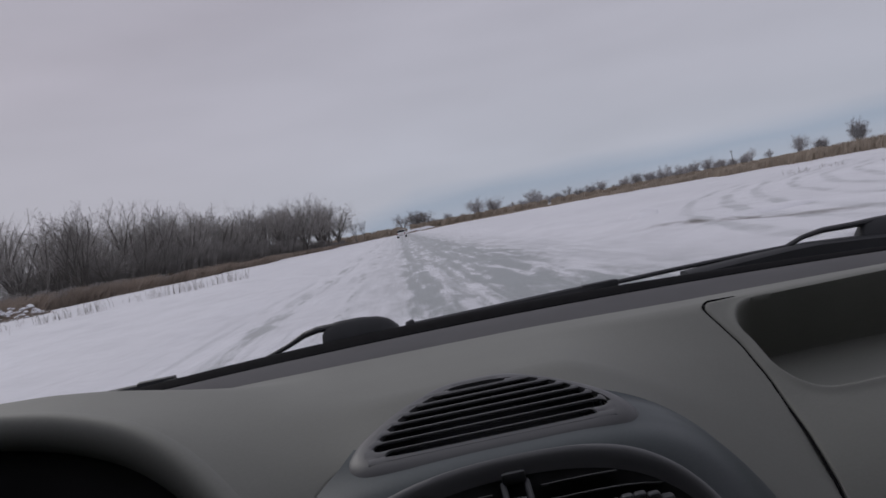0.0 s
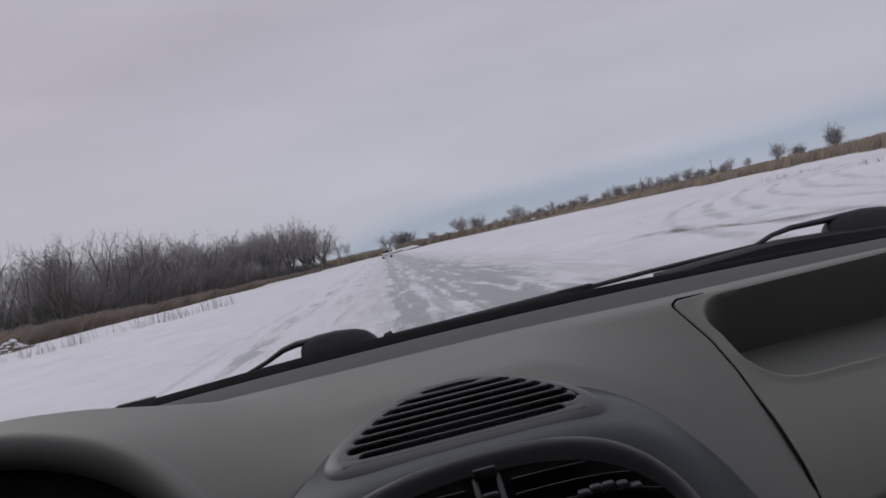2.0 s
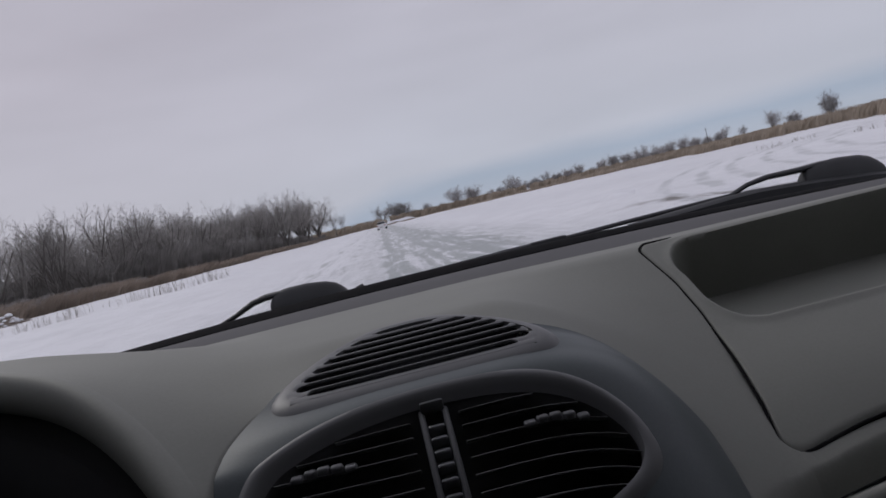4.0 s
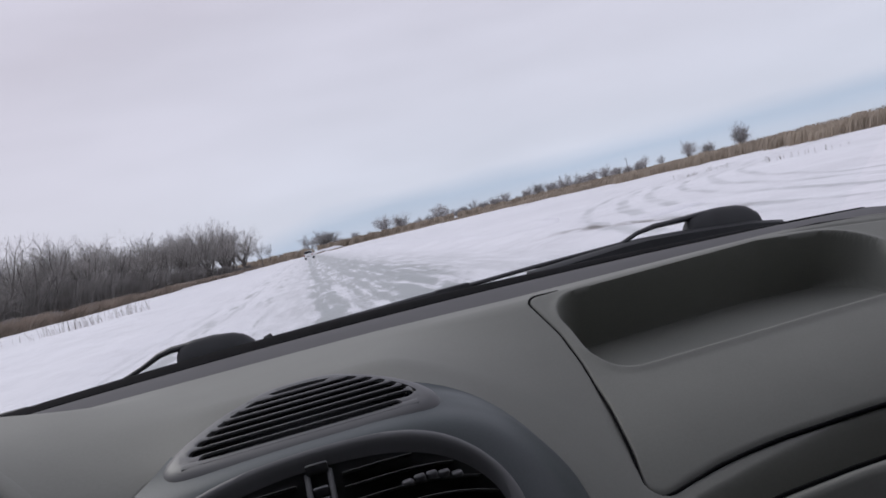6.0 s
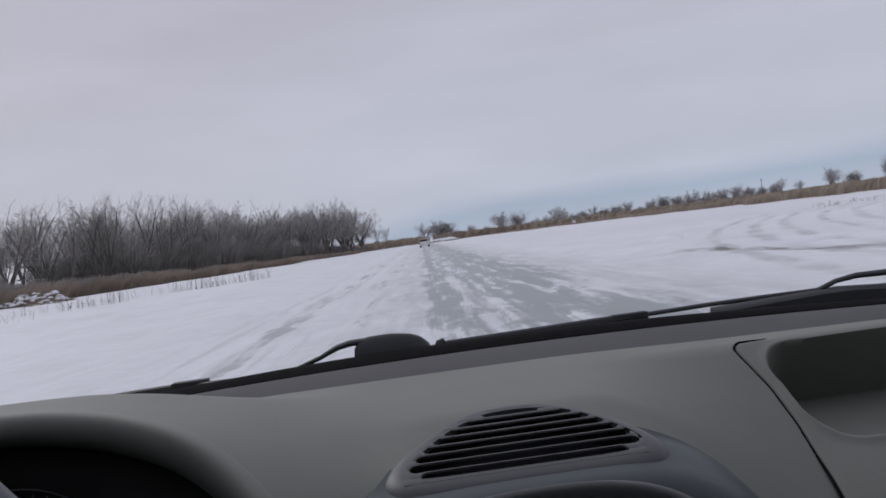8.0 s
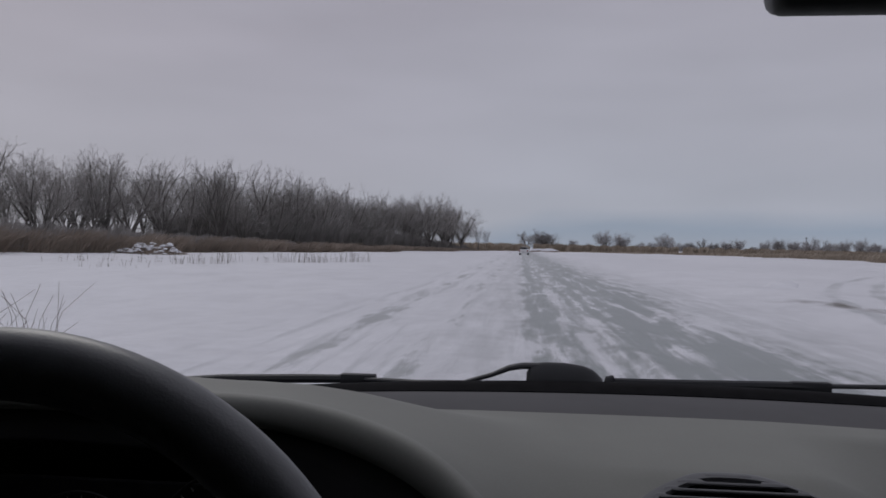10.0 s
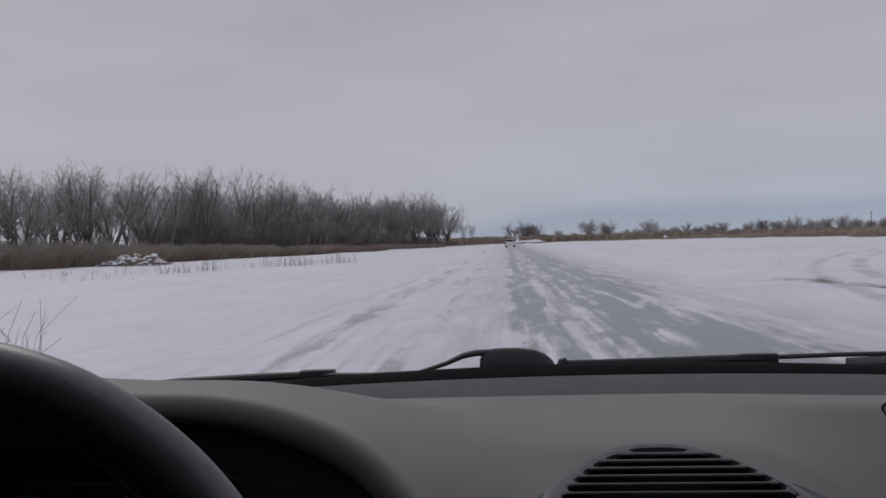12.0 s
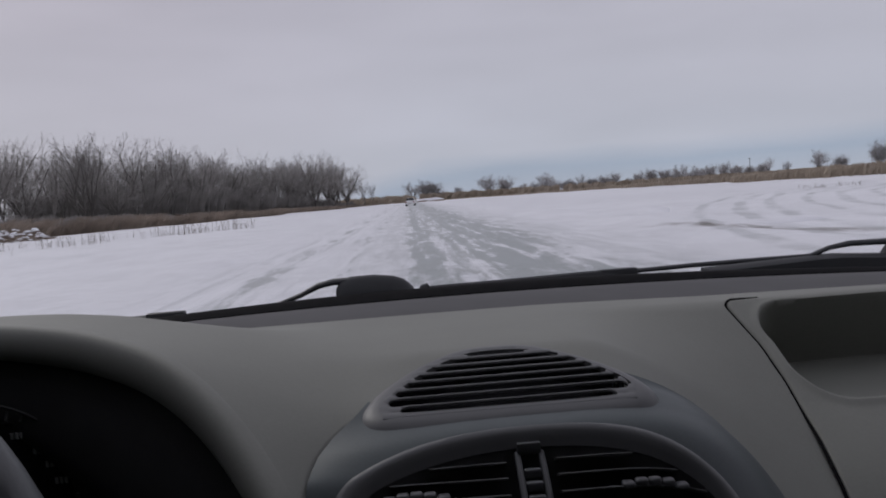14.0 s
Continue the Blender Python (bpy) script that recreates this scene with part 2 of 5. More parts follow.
    worn = step_(noise_((0.5, 0.5, 1.0), 0.7, 5, 0.7), 0.40, 0.62, 0.08, 0.48)
    arcs = math_("MULTIPLY", math_("MULTIPLY", arcs, beside), worn)
    # thin grey slush pressed over the whole width that cars use
    used_ = math_("MULTIPLY", step_(x, -2.6, 0.2), step_(x, 3.0, 6.2, 1.0, 0.0))
    slush = math_("MULTIPLY", math_("MULTIPLY", step_(both, 0.36, 0.60), used_), 0.42)
    faint = math_("MAXIMUM", math_("MAXIMUM", faint, arcs), slush)
    amount = math_("MINIMUM", math_("ADD", ice, math_("MAXIMUM", faint, math_("MULTIPLY", rut, 0.75))), 1.0)
    soil = math_("MULTIPLY", step_(noise_((1, 1, 1), 0.13, 5, 0.6), 0.60, 0.72), 0.12)
    amount = math_("MINIMUM", math_("ADD", amount, soil), 1.0)
    mix = n.new("ShaderNodeMix")
    mix.data_type = "RGBA"
    l.new(amount, mix.inputs["Factor"])
    mix.inputs[6].default_value = (0.82, 0.83, 0.86, 1)
    mix.inputs[7].default_value = (0.290, 0.318, 0.315, 1)
    fine = step_(noise_((1, 1, 1), 3.0, 6, 0.7), 0.3, 0.7, 0.94, 1.04)
    broad = step_(noise_((1, 0.5, 1), 0.05, 4, 0.6), 0.3, 0.7, 0.95, 1.03)
    patch = step_(noise_((1, 0.6, 1), 0.55, 6, 0.65, 0.4), 0.32, 0.62, 0.94, 1.02)
    sc = n.new("ShaderNodeVectorMath")
    sc.operation = "SCALE"
    l.new(mix.outputs[2], sc.inputs[0])
    l.new(math_("MULTIPLY", math_("MULTIPLY", fine, patch), broad), sc.inputs["Scale"])
    # dark earth torn up in a short rut beside the track
    cross = math_("ADD", math_("MULTIPLY_ADD", sep.outputs["Y"], 0.45, -14.5), math_("ADD", sep.outputs["X"], math_("MULTIPLY", wob, 0.5)))
    torn = math_("MULTIPLY", step_(math_("ABSOLUTE", cross), 0.05, 0.75, 1.0, 0.0), math_("MULTIPLY", step_(sep.outputs["Y"], 12.5, 14.5), step_(sep.outputs["Y"], 17.0, 19.5, 1.0, 0.0)))
    torn = math_("MULTIPLY", torn, step_(noise_((1.0, 0.6, 1.0), 1.9, 6, 0.7, 0.4), 0.36, 0.60))
    earth = n.new("ShaderNodeMix")
    earth.data_type = "RGBA"
    l.new(torn, earth.inputs["Factor"])
    l.new(sc.outputs[0], earth.inputs[6])
    earth.inputs[7].default_value = (0.19, 0.18, 0.165, 1)
    l.new(earth.outputs[2], p.inputs["Base Color"])
    l.new(step_(amount, 0.2, 0.9, 0.75, 0.32), p.inputs["Roughness"])
    b = n.new("ShaderNodeBump")
    b.inputs["Strength"].default_value, b.inputs["Distance"].default_value = 0.35, 0.05
    l.new(math_("SUBTRACT", math_("ADD", noise_((1, 0.3, 1), 2.5, 6, 0.65), noise_((1, 1, 1), 0.5, 4)), amount), b.inputs["Height"])
    l.new(b.outputs[0], p.inputs["Normal"])
    return m


M_SNOW = snow_ground_material()

# ---- ground ----
def ground_z(x, y):
    """Drifts and shallow ruts; level under the car and along the track."""
    off = np.clip((np.abs(x - 0.5) - 4.0) / 6.0, 0, 1)
    z = off * (0.10 * np.sin(x * 0.21 + 1.3 * np.sin(y * 0.047)) * np.sin(y * 0.11 + 0.6) + 0.05 * np.sin(x * 0.73 + y * 0.19) * np.sin(y * 0.53 - x * 0.31))
    bank = np.exp(-((x - 6.2 - 0.8 * np.sin(y * 0.05)) / 1.1) ** 2) * (0.13 + 0.07 * np.sin(y * 0.37) + 0.05 * np.sin(y * 1.7 + x * 2.1) * np.sin(y * 0.9)) + np.exp(-((x + 5.4 - 0.6 * np.sin(y * 0.06 + 1)) / 0.8) ** 2) * (0.09 + 0.05 * np.sin(y * 0.43))
    ruts = -0.03 * sum(np.exp(-((x - c0 - 0.25 * np.sin(y * 0.06 + c0)) / 0.16) ** 2) for c0 in (-3.1, -1.5, 0.7, 2.2, 3.3))
    near = np.clip((np.hypot(x, y) - 3.0) / 4.0, 0, 1)
    far = np.clip((600 - np.hypot(x, y)) / 300, 0, 1)
    return (z + bank + ruts) * near * far


def spaced(lo, hi, fine, grow):
    """Coordinates from lo to hi, fine round 0 and coarser outwards."""
    pos, a, d = [0.0], 0.0, fine
    while a < hi:
        a, d = a + d, d * grow
        pos.append(min(a, hi))
    neg, a, d = [], 0.0, fine
    while a > lo:
        a, d = a - d, d * grow
        neg.append(max(a, lo))
    return np.array(neg[::-1] + pos)


def mesh_object(name, verts, faces, mat, smooth=True):
    me = bpy.data.meshes.new(name)
    me.from_pydata([tuple(v) for v in verts], [], [tuple(f) for f in faces])
    me.materials.append(mat)
    if smooth:
        me.polygons.foreach_set("use_smooth", [True] * len(me.polygons))
    me.update()
    return new(name, me)


def grid_faces(nx, ny):
    return [(j * nx + i, j * nx + i + 1, (j + 1) * nx + i + 1, (j + 1) * nx + i) for j in range(ny - 1) for i in range(nx - 1)]


gx, gy = spaced(-4000, 4000, 0.11, 1.035), spaced(-4000, 4500, 0.35, 1.03)
GX, GY = np.meshgrid(gx, gy)
ground = mesh_object("ground", np.c_[GX.ravel(), GY.ravel(), ground_z(GX, GY).ravel()], grid_faces(len(gx), len(gy)), M_SNOW)
tagged(ground, "flat snow field with an icy beaten track", "ground", kind="structure")


# ---- the car: helpers ----
Z0 = 1.08   # height of the middle of the dash grille above the ground
car = tagged(new("car"), "car interior with grey plastic dashboard, standing on the snow", "car")


def part(name, bm, mat, parent, label="", smooth=True, angle=35, lift=Z0):
    """Links a bmesh as one mesh object under a thing or a part. lift: metres by which it is raised."""
    if lift:
        bmesh.ops.translate(bm, vec=(0, 0, lift), verts=bm.verts)
    me = bpy.data.meshes.new(name)
    bm.to_mesh(me)
    bm.free()
    me.materials.append(mat)
    if smooth:
        me.polygons.foreach_set("use_smooth", [True] * len(me.polygons))
        me.set_sharp_from_angle(angle=radians(angle))
    ob = new(name, me)
    ob.parent = parent
    return tagged(ob, label) if label else ob


def box(bm, x0, x1, y0, y1, z0, z1, bevel=0.0, segments=2):
    made = bmesh.ops.create_cube(bm, size=1.0)["verts"]
    for v in made:
        v.co = Vector(((x0 + x1) / 2 + v.co.x * (x1 - x0), (y0 + y1) / 2 + v.co.y * (y1 - y0), (z0 + z1) / 2 + v.co.z * (z1 - z0)))
    if bevel:
        bmesh.ops.bevel(bm, geom=list({e for v in made for e in v.link_edges}), offset=bevel, segments=segments, affect="EDGES", profile=0.5)
    return bm


def tube(bm, points, radii, sides=10, up=(0, 0, 1), flat=1.0, cap=True):
    """A tube through points; radii one a point. flat: height over width."""
    rings = []
    pts = [Vector(p) for p in points]
    for i, p in enumerate(pts):
        d = (pts[min(i + 1, len(pts) - 1)] - pts[max(i - 1, 0)]).normalized()
        a = d.cross(Vector(up))
        a = a.normalized() if a.length > 1e-6 else Vector((1, 0, 0))
        b = a.cross(d).normalized()
        r = radii[i] if isinstance(radii, (list, tuple)) else radii
        rings.append([bm.verts.new(p + r * (math.cos(2 * math.pi * k / sides) * a + flat * math.sin(2 * math.pi * k / sides) * b)) for k in range(sides)])
    for r0, r1 in zip(rings, rings[1:]):
        for k in range(sides):
            bm.faces.new((r0[k], r0[(k + 1) % sides], r1[(k + 1) % sides], r1[k]))
    if cap:
        bm.faces.new(rings[0][::-1])
        bm.faces.new(rings[-1])
    return bm


def sheet(xs_ys_z, nx, ny, keep=None, thick=0.0):
    """A bmesh from a grid of places (nx along the row). keep: which places stay. thick: metres of depth below."""
    bm = bmesh.new()
    vs = [bm.verts.new(p) for p in xs_ys_z]
    for q in grid_faces(nx, ny):
        if keep is None or all(keep[i] for i in q):
            bm.faces.new([vs[i] for i in q])
    loose = [v for v in bm.verts if not v.link_faces]
    bmesh.ops.delete(bm, geom=loose, context="VERTS")
    if thick:
        rim = [e for e in bm.edges if len(e.link_faces) == 1]
        made = bmesh.ops.extrude_edge_only(bm, edges=rim)["geom"]
        bmesh.ops.translate(bm, vec=(0, 0, -thick), verts=[g for g in made if isinstance(g, bmesh.types.BMVert)])
    bmesh.ops.recalc_face_normals(bm, faces=bm.faces)
    return bm


def smooth01(v, lo, hi):
    t = np.clip((v - lo) / (hi - lo), 0, 1)
    return t * t * (3 - 2 * t)


# ---- dashboard ----
# outline of the centre pod, as (y, x) of its two edges, and its profile, as (y, z)
POD_LEFT = ((-0.26, -0.106), (-0.20, -0.122), (-0.15, -0.131), (-0.09, -0.1365), (-0.06, -0.1360), (-0.037, -0.1315), (-0.018, -0.1225), (-0.007, -0.1150), (0.0, -0.109), (0.013, -0.102), (0.03, -0.095), (0.045, -0.080), (0.062, -0.060), (0.074, -0.047), (0.084, -0.030), (0.0885, -0.018))
POD_RIGHT = ((-0.26, 0.160), (-0.20, 0.176), (-0.15, 0.184), (-0.08, 0.190), (-0.05, 0.193), (-0.02, 0.193), (-0.006, 0.189), (0.008, 0.177), (0.017, 0.160), (0.024, 0.139), (0.030, 0.117), (0.034, 0.100), (0.045, 0.080), (0.062, 0.060), (0.074, 0.047), (0.084, 0.030), (0.0885, 0.018))
POD_P = ((-0.26, -0.290), (-0.20, -0.195), (-0.15, -0.128), (-0.11, -0.078), (-0.084, -0.0495), (-0.06, -0.025), (-0.048, -0.0140), (-0.040, -0.0085), (-0.03, -0.0063), (-0.016, -0.0052), (0.0, -0.0022), (0.03, 0.0050), (0.06, 0.0115), (0.09, 0.0185), (0.1005, 0.0210))


def ledge_y(x):
    """Where the padded top meets the dark ledge below the windscreen."""
    return 0.308 - 0.012 * x - 0.140 * x * x


def smoothed(rows_, n=241, k=10):
    """A denser, rounder version of a table of pairs."""
    a, v = zip(*rows_)
    aa = np.linspace(a[0], a[-1], n)
    vv = np.interp(aa, a, v)
    for _ in range(k):
        vv[1:-1] = 0.25 * vv[:-2] + 0.5 * vv[1:-1] + 0.25 * vv[2:]
    return tuple(zip(aa.tolist(), vv.tolist()))


POD_LEFT, POD_RIGHT, POD_P = smoothed(POD_LEFT, k=24), smoothed(POD_RIGHT, k=24), smoothed(POD_P, k=12)


def pod_edges(y):
    return np.interp(y, *zip(*POD_LEFT)), np.interp(y, *zip(*POD_RIGHT))


def pod_c(y):
    """Middle line of the pod, which reaches further to the passenger's side."""
    a, b = pod_edges(y)
    return (a + b) / 2


def pod_w(y):
    """Half width of the pod."""
    a, b = pod_edges(y)
    return (b - a) / 2


def mouth_f(x, y):
    """1 on the edge of the hood's mouth (a rounded arch in plan), less inside it."""
    dx = np.where(x > -0.43, np.abs(x + 0.43), 0.55 * np.abs(x + 0.43)) / 0.312
    dy = np.maximum(y + 0.25, 0) / 0.315
    return (dx ** 1.82 + dy ** 1.82) ** (1 / 1.82)


def hood_z(x, y):
    """Top of the hood over the instruments: a broad hump."""
    dx = np.where(x > -0.43, np.abs(x + 0.43), 0.02 * np.abs(x + 0.43))
    back = np.interp(dx, (0, 0.05, 0.10, 0.15, 0.19, 0.23, 0.27, 0.32), (0.069, 0.067, 0.061, 0.051, 0.043, 0.035, 0.029, 0.022))
    mouth = np.interp(dx / 1.283, (0, 0.04, 0.09, 0.13, 0.165, 0.19, 0.21, 0.225, 0.25), (0.086, 0.083, 0.074, 0.060, 0.040, 0.018, -0.008, -0.03, -0.05))
    t = smooth01(y, -0.06, 0.15)
    crest = (1 - t) * mouth + t * back + 0.007 * smooth01(-x, 0.45, 0.60)
    drop = smooth01(y, 0.17, 0.30)
    return crest * (1 - drop) + 0.0198 * drop


def dash_raw(x, y):
    mid = np.where(y > 0.09, 0.0198, np.where(y > 0, 0.22 * y, 0.64 * y))
    lid = np.where(y > 0.245, 0.0165, 0.0165 - 0.577 * (0.245 - y))
    right = 0.35 * smooth01(x, 0.08, 0.26) + 0.65 * np.clip((x - 0.08) / 0.18, 0, 1)
    z = mid * (1 - right) + np.minimum(lid, 0.0165) * right
    left = smooth01(-x, 0.10, 0.20)
    z = z * (1 - left) + hood_z(x, y) * left
    return z


def dash_z(x, y):
    """Height of the dashboard: one broad, smooth saddle between the hood and the centre pod."""
    wide = sum(dash_raw(x + o, y + 0.6 * o * k) for o in np.linspace(-0.05, 0.05, 11) for k in (-1, 1)) / 22
    f = smooth01(-x, 0.06, 0.12) * smooth01(x, -0.30, -0.22)
    return dash_raw(x, y) * (1 - f) + wide * f


def seam_x(y):
    return np.interp(y, (-0.03, 0.0, 0.03, 0.08, 0.14, 0.185, 0.236, 0.26), (0.246, 0.250, 0.257, 0.264, 0.268, 0.2665, 0.2565, 0.252))


def lid_top(x):
    """Back edge of the passenger lid, which follows the ledge."""
    return np.minimum(0.2485, ledge_y(x) - 0.012)


def lid_low(x):
    """Lower edge of the passenger lid."""
    return np.interp(x, (0.25, 0.268, 0.29, 0.316, 0.345, 0.38, 0.46, 0.76), (-0.0105, -0.0102, -0.0055, -0.0008, 0.0022, 0.0044, 0.005, 0.003))


def rounded_inside(x, y, x0, x1, y0, y1, r):
    """Signed distance to a rounded rectangle, negative inside."""
    qx = np.abs(x - (x0 + x1) / 2) - (x1 - x0) / 2 + r
    qy = np.abs(y - (y0 + y1) / 2) - (y1 - y0) / 2 + r
    return np.hypot(np.maximum(qx, 0), np.maximum(qy, 0)) + np.minimum(np.maximum(qx, qy), 0) - r


def lid_edge(x, y):
    """Distance to the lid's outline, negative inside."""
    return rounded_inside(x - seam_x(y), (y - lid_low(x)) / (lid_top(x) - lid_low(x)) * 0.25, 0.0, 0.9, 0.0, 0.25, 0.015)


def band_end(x):
    """Where the surface below the lid rolls under."""
    return np.interp(x, (0.18, 0.232, 0.258, 0.30, 0.343, 0.438, 0.76), (-0.095, -0.056, -0.040, -0.031, -0.025, -0.0176, -0.016))


def blur_rows(z, k):
    for _ in range(k):
        z[1:-1, :] = 0.25 * z[:-2, :] + 0.5 * z[1:-1, :] + 0.25 * z[2:, :]
        z[:, 1:-1] = 0.25 * z[:, :-2] + 0.5 * z[:, 1:-1] + 0.25 * z[:, 2:]
    return z


def pod_z(x, y):
    yp, zp = zip(*POD_P)
    w, c = pod_w(y), pod_c(y)
    t = np.clip(np.abs(x - c) / w, 0, 1)
    top = np.interp(y, yp, zp)
    crown = 0.010 * smooth01(-y, -0.01, 0.08)
    # the flanks come down to the dashboard beside them
    foot = np.maximum(-0.012, top - crown - dash_z(c + np.sign(x - c) * w, y) - 0.001) * smooth01(-y, -0.06, 0.0) + 0.003 * smooth01(y, 0.0, 0.06)
    return top - crown * t ** 4 - np.clip(foot, -0.012, 0.090) * t ** np.where(x > c, 3.4, 2.5)


ux = np.concatenate([np.linspace(-0.76, -0.165, 110)[:-1], np.linspace(-0.165, -0.085, 81)[:-1], np.linspace(-0.085, 0.150, 50)[:-1], np.linspace(0.150, 0.200, 41)[:-1], np.linspace(0.200, 0.235, 8)[:-1], np.linspace(0.235, 0.285, 51)[:-1], np.linspace(0.285, 0.76, 81)])
nx, ny = len(ux), 230
DX = np.tile(ux, (ny, 1))
y_low = np.concatenate([np.linspace(-0.21, -0.062, 80), np.linspace(-0.060, 0.008, 62)])
v_up = np.linspace(0, 1, ny - len(y_low) + 1)[1:]
DY = np.concatenate([np.tile(y_low[:, None], (1, nx)), 0.008 + v_up[:, None] * (ledge_y(DX[:1]) - 0.008)])
DZ = sum(dash_z(DX + ox, DY + oy) for ox in (-0.012, -0.006, 0, 0.006, 0.012) for oy in (-0.012, -0.006, 0, 0.006, 0.012)) / 25
DZ -= 0.004 * np.clip((1.09 - mouth_f(DX, DY)) / 0.09, 0, 1.3) ** 2 * smooth01(-DX, 0.15, 0.22)
mouth_open = mouth_f(DX, DY) < 1.072
below_lid = (lid_edge(DX, DY) < -0.0035) & (DX > 0.2)
below_lid |= (DY < band_end(DX) - 0.002) & (DX > 0.225)
inside = pod_w(DY) - np.abs(DX - pod_c(DY))
dip = smooth01(inside, -0.0025, 0.0030) * smooth01(-DY, 0.0, 0.012)
DZ = DZ * (1 - dip) + np.minimum(DZ, pod_z(DX, DY) - 0.005) * dip
below_pod = (inside > 0.003) & (DY > -0.012) & (DY < 0.080) & (pod_z(DX, DY) > DZ + 0.003)
below_pod |= (inside > 0.010) & (DY < -0.012)
below_pod |= (np.abs(DX) < np.interp(DY, (-0.016, -0.004, 0.006, 0.02, 0.035, 0.05, 0.062, 0.074, 0.084, 0.090, 0.0935), (0.080, 0.095, 0.0965, 0.091, 0.083, 0.073, 0.063, 0.050, 0.035, 0.021, 0.0)) - 0.0065) & (DY > -0.01) & (DY < 0.091)
DZ -= 0.007 * smooth01(-lid_edge(DX, DY), -0.0008, 0.0022) * (DX > 0.2)
DZ -= 0.024 * smooth01(DX, 0.185, 0.275) * np.clip((band_end(DX) + 0.0165 + 0.007 * smooth01(DX, 0.30, 0.46) - DY) / 0.011, 0, 2.8) ** 2
keep = ~(mouth_open | below_lid | below_pod)
part("dashboard", sheet(np.c_[DX.ravel(), DY.ravel(), DZ.ravel()], nx, ny, keep.ravel(), 0.004), M_DASH, car, "mid-grey grained plastic dashboard top", angle=60)

# dark ledge between padded top and glass, then the black seal and cowl
def strip(y_in, y_out, z_in, z_out, mat, name, label="", depth=0.012):
    n = 81
    xs = np.linspace(-0.76, 0.76, n)
    rows = []
    for s in np.linspace(0, 1, 7):
        rows.append(np.c_[xs, (1 - s) * y_in(xs) + s * y_out(xs), (1 - s) * z_in(xs) + s * z_out(xs) + 0.003 * np.sin(np.pi * s)])
    return part(name, sheet(np.concatenate(rows), n, 7, None, depth), mat, car, label)


def seal_y(x):
    return 0.4180 + 0.002 * x - 0.165 * x * x


strip(lambda x: ledge_y(x) - 0.002, seal_y, lambda x: np.minimum(0.0185, dash_z(x, ledge_y(x)) - 0.001), lambda x: 0.0228 - 0.0268 * x * x, M_LEDGE, "ledge", "dark grey plastic ledge below the windscreen")
strip(lambda x: seal_y(x) + 0.0005, lambda x: seal_y(x) + 0.05, lambda x: 0.024 - 0.0268 * x * x, lambda x: 0.0300 - 0.055 * x * x, M_SEAL_GAP, "windscreen_seal", "black rubber windscreen seal")
strip(lambda x: seal_y(x) + 0.05, lambda x: seal_y(x) + 0.21, lambda x: 0.027 - 0.055 * x * x, lambda x: -0.06 - 0.045 * x * x, M_WIPER, "cowl", "black plastic cowl below the wipers", 0.05)

# ---- passenger lid with its open tray ----
def lid_z(x, y):
    v = np.clip((y + 0.006) / 0.124, 0, 1)
    return 0.0165 - 0.577 * (0.245 - y) + 0.0055 * np.sin(np.pi * v ** 0.8) ** 1.3


nlx, nly = 190, 130
LV = np.linspace(0, 1, nly)[:, None]
lx = np.concatenate([np.linspace(0, 0.06, 40)[:-1], np.linspace(0.06, 1, nlx - 39)])
L0 = 0.256 + lx[None, :] * (0.755 - 0.256)
LY = lid_low(L0) + LV * (lid_top(L0) - lid_low(L0))
LX = seam_x(LY) + 0.0010 + lx[None, :] * (0.755 - seam_x(LY) - 0.0010)
LW = np.where(LY < 0.1, LY, 0.1 + (LY - 0.1) * (0.2485 - 0.1) / (lid_top(L0) - 0.1))
LZ = lid_z(LX, LY) + 0.0012
LZ -= 0.006 * np.clip(1 + lid_edge(LX, LY) / 0.0045, 0, 3) ** 2
tray = rounded_inside(LX - seam_x(LY) + 0.262, LW, 0.2770, 0.655, 0.1170, 0.2345, 0.043)
floor_z = np.minimum(-0.084 + 0.20 * (LY - 0.11), LZ)
sink = smooth01(-tray, -0.003, 0.0115)
LZ += 0.0020 * np.exp(-((tray - 0.003) / 0.005) ** 2)
LZ = LZ * (1 - sink) + floor_z * sink
# the back wall of the tray leans under the edge
LYU = LY + 0.055 * sink * smooth01(LW, 0.150, 0.234)
lid = part("passenger_lid", sheet(np.c_[LX.ravel(), LYU.ravel(), LZ.ravel()], nlx, nly, None, 0.004), M_DASH, car, "grey plastic panel with an open storage tray", angle=70)
# dark gap round the lid
gap = bmesh.new()
path_ = [(0.012 + 0.03 * s, 0.25) for s in (1.0, 0.5, 0.0)] + [(0.015 - 0.015 * math.sin(a), 0.235 + 0.015 * math.cos(a)) for a in np.linspace(0.3, math.pi / 2, 7)]
path_ += [(0.0, w) for w in np.linspace(0.225, 0.018, 26)] + [(0.015 - 0.015 * math.cos(a), 0.015 - 0.015 * math.sin(a)) for a in np.linspace(0, math.pi / 2, 12)]
path_ += [(u, 0.0) for u in np.linspace(0.022, 0.49, 50)]
pts_ = []
for u, w in path_:
    x = 0.26 + u
    for _ in range(4):
        y = float(lid_low(x) + w / 0.25 * (lid_top(x) - lid_low(x)))
        x = float(seam_x(y)) + u
    pts_.append((x, y, float(lid_z(x, y)) - 0.0008))
tube(gap, pts_, [0.0004, 0.0009] + [0.0012] * 28 + [0.0012 + 0.0007 * min(1.0, q / 14) for q in range(len(pts_) - 30)], 8, up=(0, -0.5, 0.87))
part("gap", gap, M_SEAL_GAP, lid, "dark gap round the panel")

